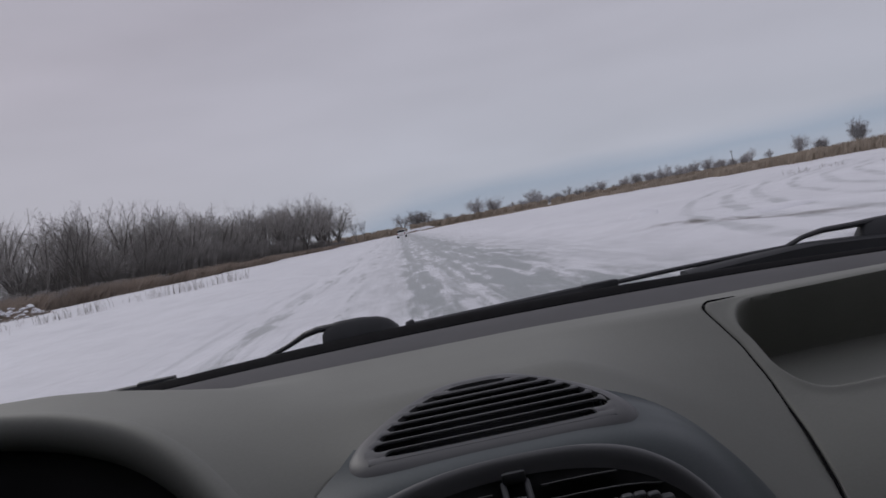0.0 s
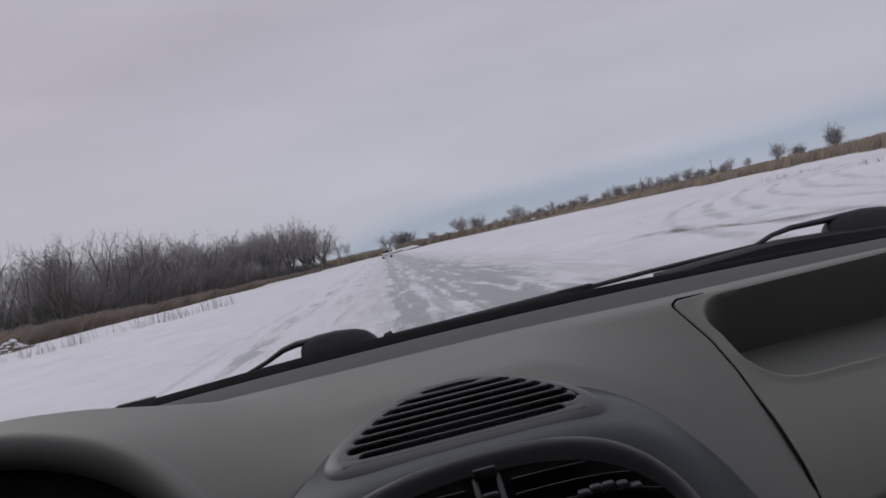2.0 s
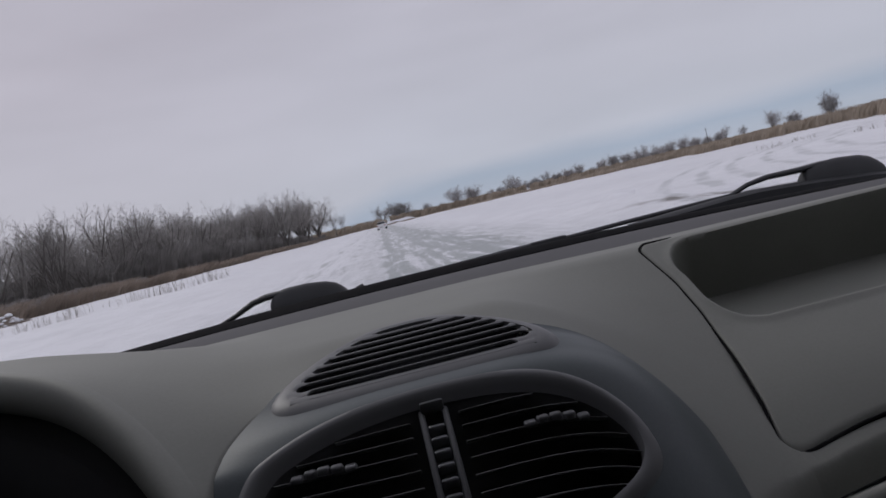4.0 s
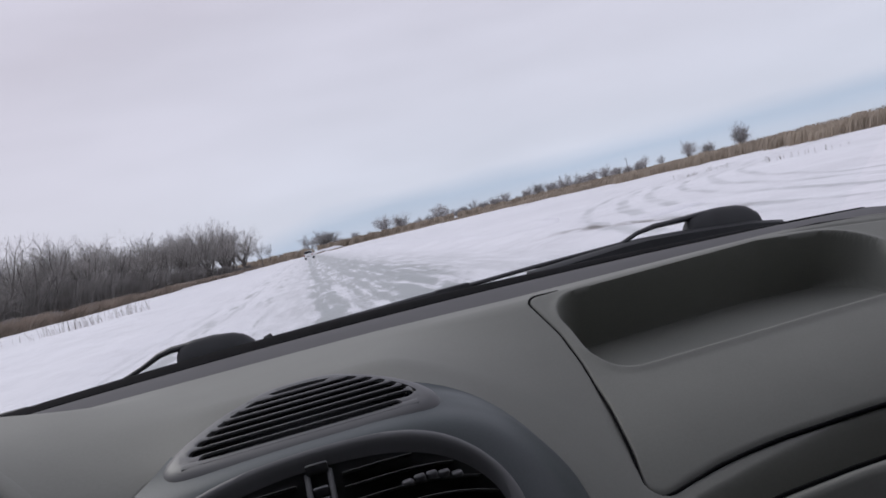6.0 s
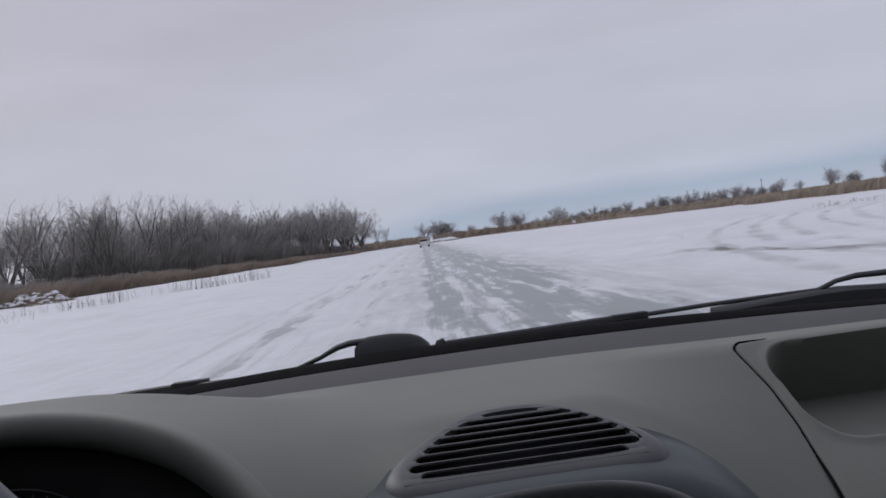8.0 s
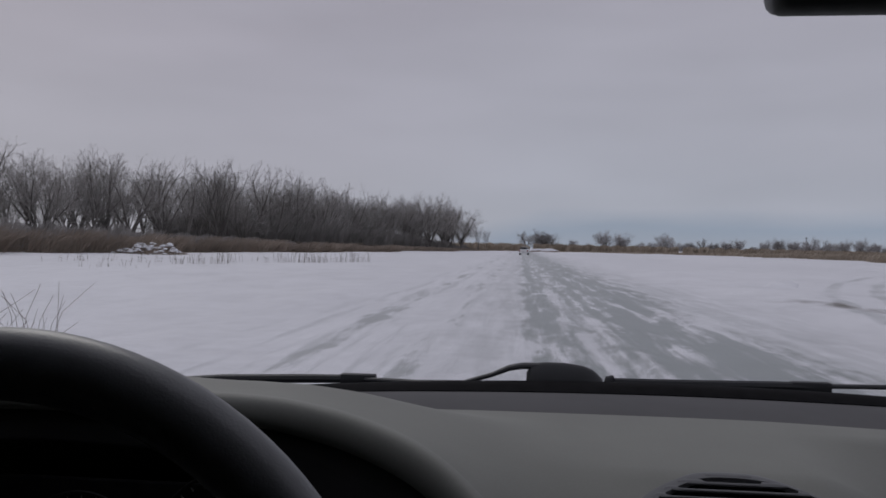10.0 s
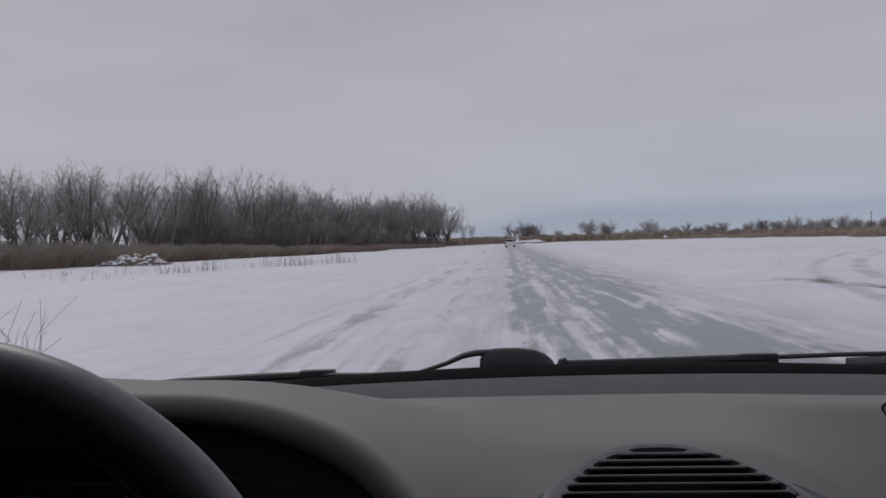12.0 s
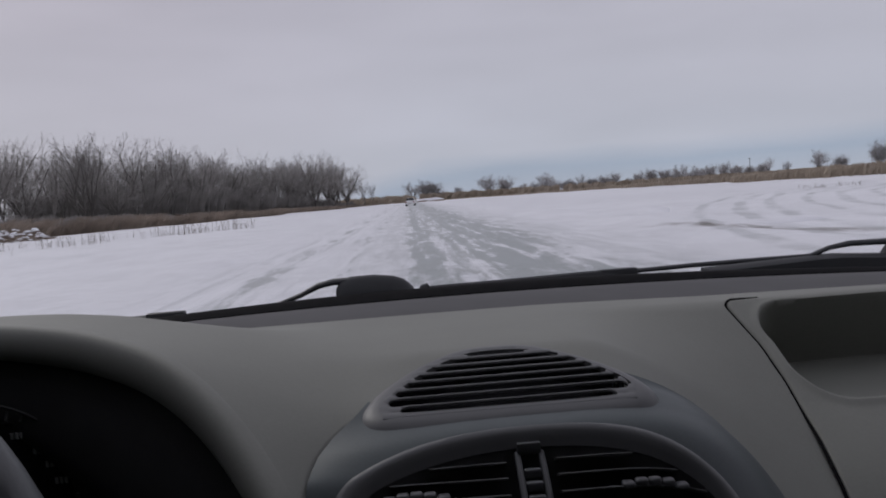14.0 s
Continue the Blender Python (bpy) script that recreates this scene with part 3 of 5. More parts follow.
# panel below the lid: groove with its shade painted in, then bulging glove box front
def swept(profile, x0, x1, n, bow=0.0):
    """A sheet that sweeps a profile of (y, z) along x."""
    xs = np.linspace(x0, x1, n)
    rows = [np.c_[xs, y + bow * (xs - x0) ** 2 + 0 * xs, z + 0 * xs] for y, z in profile]
    return sheet(np.concatenate(rows), n, len(rows), None, 0.0)


def panel_top(x):
    return np.interp(x, (0.20, 0.215, 0.232, 0.262, 0.30, 0.345, 0.40, 0.76), (-0.26, -0.190, -0.160, -0.152, -0.146, -0.142, -0.1395, -0.138))


part("groove", swept([(0.03, -0.130), (0.02, -0.148), (0.005, -0.165), (-0.025, -0.172), (-0.046, -0.168)], 0.21, 0.75, 20), M_RECESS_SHADE, car, "recess under the panel, coloured dark for its shade")
xs = np.linspace(0.212, 0.75, 70)
prof = ((-0.040, -0.022), (-0.044, -0.006), (-0.049, -0.0006), (-0.054, 0.0002), (-0.058, -0.0015), (-0.0605, -0.0050), (-0.0630, -0.010), (-0.088, -0.050), (-0.1192, -0.10), (-0.125, -0.20), (-0.06, -0.30), (0.0, -0.32))
part("glove_box", sheet(np.concatenate([np.c_[xs, 0 * xs + y, panel_top(xs) + dz] for y, dz in prof]), 70, len(prof)), M_DASH, car, "grey plastic glove box front")
line = bmesh.new()
tube(line, [(x, -0.0485, float(panel_top(x)) + 0.0006) for x in np.linspace(0.240, 0.74, 60)], [0.0004 + 0.0016 * min(1.0, q / 12) for q in range(60)], 8)
part("groove_seal", line, M_SEAL_GAP, car, "black gap above the glove box")
def panel_y(x, z):
    """Front of the glove box."""
    return np.interp(panel_top(x) - z, (0.010, 0.10, 0.20), (-0.063, -0.1192, -0.125))


# closed black patches on the panel stand in for shaded openings
for x0, x1, zt in ((0.306, 0.335, -0.1652), (0.3535, 0.384, -0.1645)):
    slot = bmesh.new()
    r_ = 0.009
    shape = [(x0 + (x1 - x0) * 0.5 + sx * ((x1 - x0) / 2 - r_) + r_ * math.cos(a), zc + r_ * math.sin(a)) for sx, zc, a0 in ((1, zt - r_, 0), (-1, zt - r_, math.pi / 2), (-1, zt - 0.05, math.pi), (1, zt - 0.05, 1.5 * math.pi)) for a in np.linspace(a0, a0 + math.pi / 2, 7)]
    fr = [slot.verts.new((x, float(panel_y(x, z)) - 0.0008, z)) for x, z in shape]
    bk = [slot.verts.new((x, -0.03, z)) for x, z in shape]
    slot.faces.new(fr)
    for k in range(len(fr)):
        slot.faces.new((fr[k], fr[(k + 1) % len(fr)], bk[(k + 1) % len(fr)], bk[k]))
    bmesh.ops.recalc_face_normals(slot, faces=slot.faces)
    part("slot_shade", slot, M_SEAL_GAP, car, "black patch for the shade in a rounded opening")
lower = bmesh.new()
box(lower, -0.70, 0.225, 0.02, 0.06, -0.62, -0.14, 0.01)
part("lower_dashboard", lower, M_DASH, car, "grey lower dashboard")

# ---- centre pod ----
def grille_half(y):
    """Half width of the grille at y: a rounded triangle."""
    return float(np.interp(y, (-0.016, -0.012, -0.004, 0.006, 0.02, 0.035, 0.05, 0.062, 0.074, 0.084, 0.090, 0.0935), (0.080, 0.088, 0.095, 0.0965, 0.091, 0.083, 0.073, 0.063, 0.050, 0.035, 0.021, 0.004)))


npx, npy = 121, 150
pv = np.linspace(0, 1, npy) ** 0.8
PY = np.tile((-0.26 + pv * 0.3480)[:, None], (1, npx))
PU = np.tile(np.linspace(-1, 1, npx), (npy, 1))
PX = pod_c(PY) + PU * pod_w(PY)
PZ = pod_z(PX, PY)
PZ = blur_rows(PZ, 4)
VC, VA, VB = (0.0055, -0.0840), 0.1205, 0.0405   # the vent opening: centre and half axes in plan
under_grille = np.array([[abs(x) < grille_half(y) - 0.005 and -0.012 < y < 0.088 for x, y in zip(rx_, ry_)] for rx_, ry_ in zip(PX, PY)])
hole = under_grille | (((PX - VC[0]) / VA) ** 2 + ((PY - VC[1]) / VB) ** 2 < 1.0)
part("centre_pod", sheet(np.c_[PX.ravel(), PY.ravel(), PZ.ravel()], npx, npy, ~hole.ravel(), 0.02), M_POD, car, "darker blue-grey centre pod", angle=60)

# rim of the air vent
def ellipse_ring(bm, rows, n=96):
    """Rings of (a, b, dz) round the vent's middle, laid on the pod and joined."""
    rings = []
    for a, b, dz in rows:
        ring = []
        for k in range(n):
            th = 2 * math.pi * k / n
            x, y = VC[0] + a * math.cos(th), VC[1] + b * math.sin(th)
            ring.append(bm.verts.new((x, y, float(pod_z(np.array(x * 0.97), np.array(y))) + dz)))
        rings.append(ring)
    for r0, r1 in zip(rings, rings[1:]):
        for k in range(n):
            bm.faces.new((r0[k], r0[(k + 1) % n], r1[(k + 1) % n], r1[k]))
    bmesh.ops.recalc_face_normals(bm, faces=bm.faces)
    return bm


vent = part("air_vent", ellipse_ring(bmesh.new(), [(VA + 0.0100, VB + 0.0076, -0.003), (VA + 0.0084, VB + 0.0063, 0.0006), (VA + 0.0056, VB + 0.0042, 0.0020), (VA + 0.0026, VB + 0.0020, 0.0022), (VA + 0.0004, VB + 0.0003, 0.0010), (VA - 0.0012, VB - 0.0008, -0.0020), (VA - 0.003, VB - 0.002, -0.007)]), M_RIM, car, "oval air vent with a grey rim")
cup = ellipse_ring(bmesh.new(), [(VA - 0.002, VB - 0.001, -0.005), (VA - 0.006, VB - 0.004, -0.05), (VA * 0.5, VB * 0.5, -0.058), (0.004, 0.002, -0.060)])
part("backing", cup, M_CUP, vent, "black hollow behind the slats")


def vent_half(y):
    t = 1 - ((y - VC[1]) / VB) ** 2
    return VA * math.sqrt(max(t, 0)) - 0.004


for k in range(9):
    y = VC[1] + VB * (0.82 - 0.198 * k)
    h = vent_half(y)
    for side in (-1, 1):
        b = bmesh.new()
        xs = [VC[0] + side * (0.016 + (h - 0.016) * s) for s in np.linspace(0, 1, 9)]
        pts = [(x, y, float(pod_z(np.array(x), np.array(y))) - 0.010) for x in xs]
        tube(b, pts, 0.0078, 8, up=(0, 0.38, 0.92), flat=0.10)
        slat = part("slat", b, M_SLAT, vent)
        if k == 2:
            g = bmesh.new()
            x0 = VC[0] + side * 0.074
            for j in range(5):
                x = x0 + (j - 2) * 0.0084
                z = float(pod_z(np.array(x), np.array(y))) - 0.004
                box(g, x - 0.0040, x + 0.0040, y - 0.0065 - 0.0012 * (j - 2) ** 2 * 0.3, y - 0.0005, z - 0.005, z - 0.001 + 0.0022 * (1 - (j - 2) ** 2 / 4), 0.0018, 3)
            part("tab", g, M_CHROME, slat, "ribbed grey tab")

# thumb wheel between the two halves
knob = bmesh.new()
for s0, s1, w, dz in ((0.93, -0.95, 0.0078, -0.004),):
    ya, yb = VC[1] + VB * s0, VC[1] + VB * s1
    n = 14
    for side in (-1, 1):
        tube(knob, [(VC[0] + side * w, y, float(pod_z(np.array(0.0), np.array(y))) + dz - 0.012 * (1 - math.sin(math.pi * (i + 1) / (n + 1)) ** 0.4)) for i, y in enumerate(np.linspace(ya, yb, n))], 0.0022, 8)
    box(knob, VC[0] - 0.0078, VC[0] + 0.0078, ya - 0.0035, ya + 0.001, float(pod_z(np.array(0.0), np.array(ya))) - 0.010, float(pod_z(np.array(0.0), np.array(ya))) - 0.002, 0.0015)
holder = part("wheel_holder", knob, M_TRIM, vent, "dark grey holder of the thumb wheel")
for i, y in enumerate(np.linspace(VC[1] + VB * 0.62, VC[1] - VB * 0.75, 9)):
    g = bmesh.new()
    z = float(pod_z(np.array(0.0), np.array(y))) - 0.006 + 0.003 * math.sin(math.pi * (i + 0.5) / 9)
    box(g, VC[0] - 0.0056, VC[0] + 0.0056, y - 0.0026, y + 0.0026, z - 0.006, z + 0.0012, 0.0018, 3)
    part("rib", g, M_GLOSS, holder, "ribbed thumb wheel" if i == 0 else "")

# hazard-type round button below the vent, beside the console
c0, ax = Vector((0.130, -0.136, -0.118)), Vector((0.20, -0.70, 0.68)).normalized()
sd = Vector((1, 0, 0)) - ax * ax.x
sd.normalize()
upv = ax.cross(sd)
btn = bmesh.new()
tube(btn, [c0 - 0.02 * ax, c0 + 0.002 * ax, c0 + 0.005 * ax, c0 + 0.006 * ax], [0.0195, 0.0190, 0.0165, 0.011], 32, up=upv)
button = part("round_button", btn, M_BLACK, car, "round dark button")
rng = bmesh.new()
tube(rng, [c0 + 0.0235 * (math.cos(a) * sd + math.sin(a) * upv) for a in np.linspace(0, 2 * math.pi, 57)], 0.0042, 10, up=ax, cap=False)
part("button_ring", rng, M_RIM, button, "grey ring round the button")
mark = bmesh.new()
tube(mark, [c0 + 0.0064 * ax + 0.006 * (math.cos(a) * sd + math.sin(a) * upv) for a in (math.pi / 2, math.pi * 7 / 6, math.pi * 11 / 6, math.pi / 2)], 0.0006, 6, up=ax)
part("button_mark", mark, M_CHROME, button, "pale outline mark")

# ---- slotted grille on top of the pod ----
half = ((0.0, -0.0165), (0.04, -0.0165), (0.068, -0.0160), (0.086, -0.0125), (0.0945, -0.004), (0.0955, 0.007), (0.0895, 0.024), (0.078, 0.042), (0.063, 0.061), (0.045, 0.0768), (0.024, 0.0893))
ctrl = list(half) + [(0.0, 0.0922)] + [(-x, y) for x, y in half[:0:-1]]
outline = []
for i in range(len(ctrl)):
    p0, p1, p2, p3 = (Vector(ctrl[(i + k - 1) % len(ctrl)]) for k in range(4))
    for t in (0, 0.2, 0.4, 0.6, 0.8):
        outline.append(tuple(0.5 * (2 * p1 + (p2 - p0) * t + (2 * p0 - 5 * p1 + 4 * p2 - p3) * t * t + (3 * p1 - p0 - 3 * p2 + p3) * t ** 3)))
n = len(outline)
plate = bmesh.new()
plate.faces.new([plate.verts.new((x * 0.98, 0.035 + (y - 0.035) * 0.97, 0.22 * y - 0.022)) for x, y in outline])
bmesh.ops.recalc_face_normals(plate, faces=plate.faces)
grille = part("slotted_grille", plate, M_SEAL_GAP, car, "slotted grey grille over the centre vents")
rim = bmesh.new()
rings = []


def thinner(x, y):
    """The rim is narrower on the passenger's side."""
    return 1 - 0.52 * float(smooth01(np.array(x), 0.02, 0.05) * smooth01(np.array(y), 0.0, 0.012))


for off, dz in ((0.0110, -0.0085), (0.0090, -0.0048), (0.0060, -0.0022), (0.0032, -0.0006), (0.0, 0.0004), (-0.0045, 0.0009), (-0.0086, 0.0011), (-0.0088, -0.003)):
    ring = []
    for i, (x, y) in enumerate(outline):
        (px, py), (qx, qy) = outline[i - 1], outline[(i + 1) % n]
        t = Vector((qx - px, qy - py, 0)).normalized()
        o_ = off * thinner(x, y) if off < 0 else off
        ring.append(rim.verts.new((x + t.y * o_, y - t.x * o_, 0.22 * (y - t.x * o_) + dz)))
    rings.append(ring)
for r0, r1 in zip(rings, rings[1:]):
    for k in range(n):
        rim.faces.new((r0[k], r0[(k + 1) % n], r1[(k + 1) % n], r1[k]))
bmesh.ops.recalc_face_normals(rim, faces=rim.faces)
part("grille_rim", rim, M_TRIM, grille)
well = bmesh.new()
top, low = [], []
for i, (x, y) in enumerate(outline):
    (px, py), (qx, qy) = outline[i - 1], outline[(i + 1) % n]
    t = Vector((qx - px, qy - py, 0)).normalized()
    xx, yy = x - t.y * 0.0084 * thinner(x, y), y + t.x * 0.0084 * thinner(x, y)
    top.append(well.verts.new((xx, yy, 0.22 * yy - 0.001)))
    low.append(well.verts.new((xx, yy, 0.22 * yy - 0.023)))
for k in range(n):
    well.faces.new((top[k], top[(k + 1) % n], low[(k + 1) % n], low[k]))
part("well", well, M_SEAL_GAP, grille, "black well under the bars")
SLOT_Y = [-0.0043 + 0.0129 * k - 0.00012 * k * k for k in range(8)]
SLOT_H = [0.0056, 0.0054, 0.0052, 0.0050, 0.0048, 0.0045, 0.0042, 0.0037]   # half heights
SLOT_W = [0.0765] + [grille_half(y) - 0.0105 for y in SLOT_Y[1:7]] + [0.0225]
SLOT_X = [0.0, 0.0030, 0.0045, 0.0048, 0.0048, 0.0048, 0.0045, 0.002]   # further to the right


def slot_edge(k, x):
    """Half height of slot k at x, with round ends."""
    d = (abs(x) - (SLOT_W[k] + (SLOT_X[k] if x > 0 else 0) - SLOT_H[k])) / SLOT_H[k]
    return 0.0 if d >= 1 else SLOT_H[k] * math.sqrt(1 - max(d, 0) ** 2)


for k in range(-1, 8):
    y_mid = SLOT_Y[k] + 0.0064 if 0 <= k < 7 else (-0.0105 if k < 0 else 0.089)
    h = grille_half(max(y_mid, -0.006)) - 0.005
    xs = np.unique(np.concatenate([np.linspace(-h, h, 15)] + [s * np.linspace(SLOT_W[q] - SLOT_H[q], SLOT_W[q], 8) + (SLOT_X[q] if s > 0 else 0) for q in (k, k + 1) if 0 <= q < 8 for s in (-1, 1)]))
    xs = [float(x) for x in xs if abs(x) <= h]
    rows_ = []
    for x in xs:
        lo = SLOT_Y[k] + slot_edge(k, x) if k >= 0 else -0.0125
        hi = SLOT_Y[k + 1] - slot_edge(k + 1, x) if k < 7 else 0.0905
        reach = float(np.interp(-abs(x) - 0.0045, (-0.0965, -0.091, -0.083, -0.073, -0.063, -0.050, -0.035, -0.021, -0.004), (0.006, 0.02, 0.035, 0.05, 0.062, 0.074, 0.084, 0.090, 0.0935)))
        if reach < lo + 0.0004:
            continue
        hi = max(min(hi, reach), lo + 0.0004)
        rows_.append([(x, y, 0.22 * y + z) for y, z in ((lo, -0.0007), (lo, 0.0006), (lo * 0.8 + hi * 0.2, 0.0011), (lo * 0.2 + hi * 0.8, 0.0011), (hi, 0.0006), (hi, -0.0015))])
    b = bmesh.new()
    vs = [[b.verts.new(q) for q in r_] for r_ in rows_]
    for r0, r1 in zip(vs, vs[1:]):
        for q in range(5):
            b.faces.new((r0[q], r1[q], r1[q + 1], r0[q + 1]))
    bmesh.ops.recalc_face_normals(b, faces=b.faces)
    part("bar", b, M_TRIM, grille)
# ---- instrument cluster ----
def dash_height(x, y):
    """Height of the finished dashboard top at a place."""
    k = int(np.clip(np.searchsorted(ux, x) - 1, 0, len(ux) - 2))
    f = (x - ux[k]) / (ux[k + 1] - ux[k])
    return float((1 - f) * np.interp(y, DY[:, k], DZ[:, k]) + f * np.interp(y, DY[:, k + 1], DZ[:, k + 1]))


edge_pts = []
for a in np.linspace(0.02, math.pi - 0.02, 141):
    c_, s_ = math.cos(a), math.sin(a)
    g = (abs(c_) ** 1.82 + s_ ** 1.82) ** (-1 / 1.82)
    edge_pts.append((c_ * g * 0.312 / (1.0 if c_ > 0 else 0.55), s_ * g * 0.315))


def mouth_ring(rows_):
    """Rings round the hood's mouth: reach and height over the dashboard at the crest, then at the inner leg."""
    b_ = bmesh.new()
    rings_ = []
    for f0, dz0, f1, dz1 in rows_:
        ring = []
        for ex, ey in edge_pts:
            t = min(1.0, max(0.0, ex / 0.312)) ** 0.8
            f, dz = f0 + (f1 - f0) * t, dz0 + (dz1 - dz0) * t
            x, y = max(-0.757, -0.43 + ex * f), -0.25 + ey * f
            z = dash_height(max(-0.755, -0.43 + ex * max(f, 0.99)), max(-0.205, -0.25 + ey * max(f, 0.99)))
            ring.append(b_.verts.new((x, y, -0.30 if dz0 < -1 else z + dz)))
        rings_.append(ring)
    for r0, r1 in zip(rings_, rings_[1:]):
        for k in range(len(r0) - 1):
            b_.faces.new((r0[k], r0[k + 1], r1[k + 1], r1[k]))
    bmesh.ops.recalc_face_normals(b_, faces=b_.faces)
    return b_


cluster = part("instrument_binnacle", mouth_ring(((1.045, -0.0320, 1.040, -0.064), (1.040, -0.040, 0.990, -0.095), (1.03, -0.046, 0.930, -0.130), (1.03, -0.050, 0.925, -0.160), (1.10, -0.065, 0.950, -0.200), (1.12, -2, 1.04, -2))), M_BLACK, car, "black instrument binnacle under a hood", angle=80)
roll_ = [(1.062 - 0.044 * math.sin(a), 0.0008 - 0.0135 * (1 - math.cos(a)), 1.077 - 0.040 * math.sin(a), 0.0010 - 0.020 * (1 - math.cos(a))) for a in np.linspace(0, radians(135), 13)]
part("hood_lip", mouth_ring([(1.10, -0.0010, 1.115, -0.0010), (1.088, 0.0009, 1.103, 0.0010)] + roll_), M_DASH, car, "rounded grey lip of the hood", angle=80)
# inner edge of the hood: its shade is put into a darker colour
part("hood_shade", mouth_ring([roll_[-1], (1.042, -0.0255, 1.058, -0.040), (1.045, -0.0320, 1.040, -0.064)]), M_HOODSHADE, cluster, "inner edge of the hood, its shade painted dark grey", angle=80)
face = bmesh.new()
box(face, -0.64, -0.235, 0.058, 0.066, -0.24, 0.0, 0.002)
part("dial_plate", face, M_SEAL_GAP, cluster)


def dial(cx, cz, r, a0, a1, count, texts=()):
    ring = bmesh.new()
    tube(ring, [(cx + r * math.cos(a), 0.055, cz + r * math.sin(a)) for a in np.linspace(0, 2 * math.pi, 49)], 0.0016, 6, up=(0, 1, 0), cap=False)
    d = part("dial", ring, M_BLACK, cluster, "dark round dial with pale marks")
    for k in range(count):
        m = bmesh.new()
        a = radians(a0 + (a1 - a0) * k / (count - 1))
        long = 0.007 if k % 2 == 0 else 0.004
        p, q = r - 0.003, r - 0.003 - long
        tube(m, [(cx + p * math.cos(a), 0.056, cz + p * math.sin(a)), (cx + q * math.cos(a), 0.056, cz + q * math.sin(a))], 0.0007, 5, up=(0, 1, 0))
        part("tick", m, M_MARK, d)
    for word, a in texts:
        x, z = cx + (r - 0.018) * math.cos(radians(a)), cz + (r - 0.018) * math.sin(radians(a))
        if word:
            cu = bpy.data.curves.new("numeral", "FONT")
            cu.body, cu.size, cu.align_x, cu.align_y, cu.extrude = word, 0.0105, "CENTER", "CENTER", 0.0002
            t = new("numeral", cu)
            me = bpy.data.meshes.new_from_object(t)
            bpy.data.objects.remove(t)
            me.transform(pose(x, 0.0555, z + Z0, 90, 0, 0))
            me.materials.append(M_MARK)
            num = new("numeral", me)
            num.parent = d
            continue
        nb = bmesh.new()
        for q in (-1, 0, 1):
            box(nb, x + q * 0.0036 - 0.0012, x + q * 0.0036 + 0.0012, 0.0548, 0.0560, z - 0.0026, z + 0.0026, 0.0004, 1)
        part("numeral_bar", nb, M_MARK, d)


dial(-0.401, -0.066, 0.0825, 182, -2, 24, (("20", 158), ("40", 142), ("", 126), ("", 110), ("", 94), ("", 78), ("", 60), ("", 42), ("", 30), ("", 17)))
dial(-0.545, -0.068, 0.058, 200, -20, 17, (("", 150), ("", 120), ("", 90), ("", 60), ("", 30)))
dial(-0.286, -0.068, 0.040, 200, -20, 13)
dial(-0.262, -0.064, 0.020, 180, 20, 6)

# ---- steering wheel ----
WC, WR, WT = Vector((-0.4606, -0.1577, -0.0723)), 0.2084, -0.0328
w_up = Vector((0, math.sin(WT), math.cos(WT)))
w_side = Vector((1, 0, 0))
w_axis = w_side.cross(w_up)
hub_b = bmesh.new()
for v in bmesh.ops.create_uvsphere(hub_b, u_segments=24, v_segments=12, radius=1.0)["verts"]:
    c = v.co.copy()
    v.co = WC + 0.085 * c.x * w_side + 0.07 * c.y * w_up + 0.022 * c.z * w_axis + 0.02 * Vector((0, 1, 0))
wheel = part("steering_wheel", hub_b, M_WHEEL, car, "black grained steering wheel")
rb = bmesh.new()
tube(rb, [WC + WR * (math.cos(a) * w_side + math.sin(a) * w_up) for a in np.linspace(0, 2 * math.pi, 97)], 0.0205, 20, up=w_axis, cap=False)
bmesh.ops.remove_doubles(rb, verts=rb.verts, dist=0.0005)
part("rim", rb, M_WHEEL, wheel, "thick grained rim")
for ang in (200, -20, 250, 290):
    sb = bmesh.new()
    a = radians(ang)
    d = math.cos(a) * w_side + math.sin(a) * w_up
    tube(sb, [WC + 0.05 * d + Vector((0, 0.016, 0)), WC + 0.12 * d + Vector((0, 0.008, 0)), WC + (WR - 0.006) * d], [0.026, 0.019, 0.016], 12, up=w_axis, flat=0.5)
    part("spoke", sb, M_WHEEL, wheel)
col = bmesh.new()
tube(col, [WC + Vector((0, 0.02, 0)), WC + Vector((0, 0.24, -0.05))], [0.045, 0.05], 20)
part("column", col, M_BLACK, wheel, "black steering column shroud")

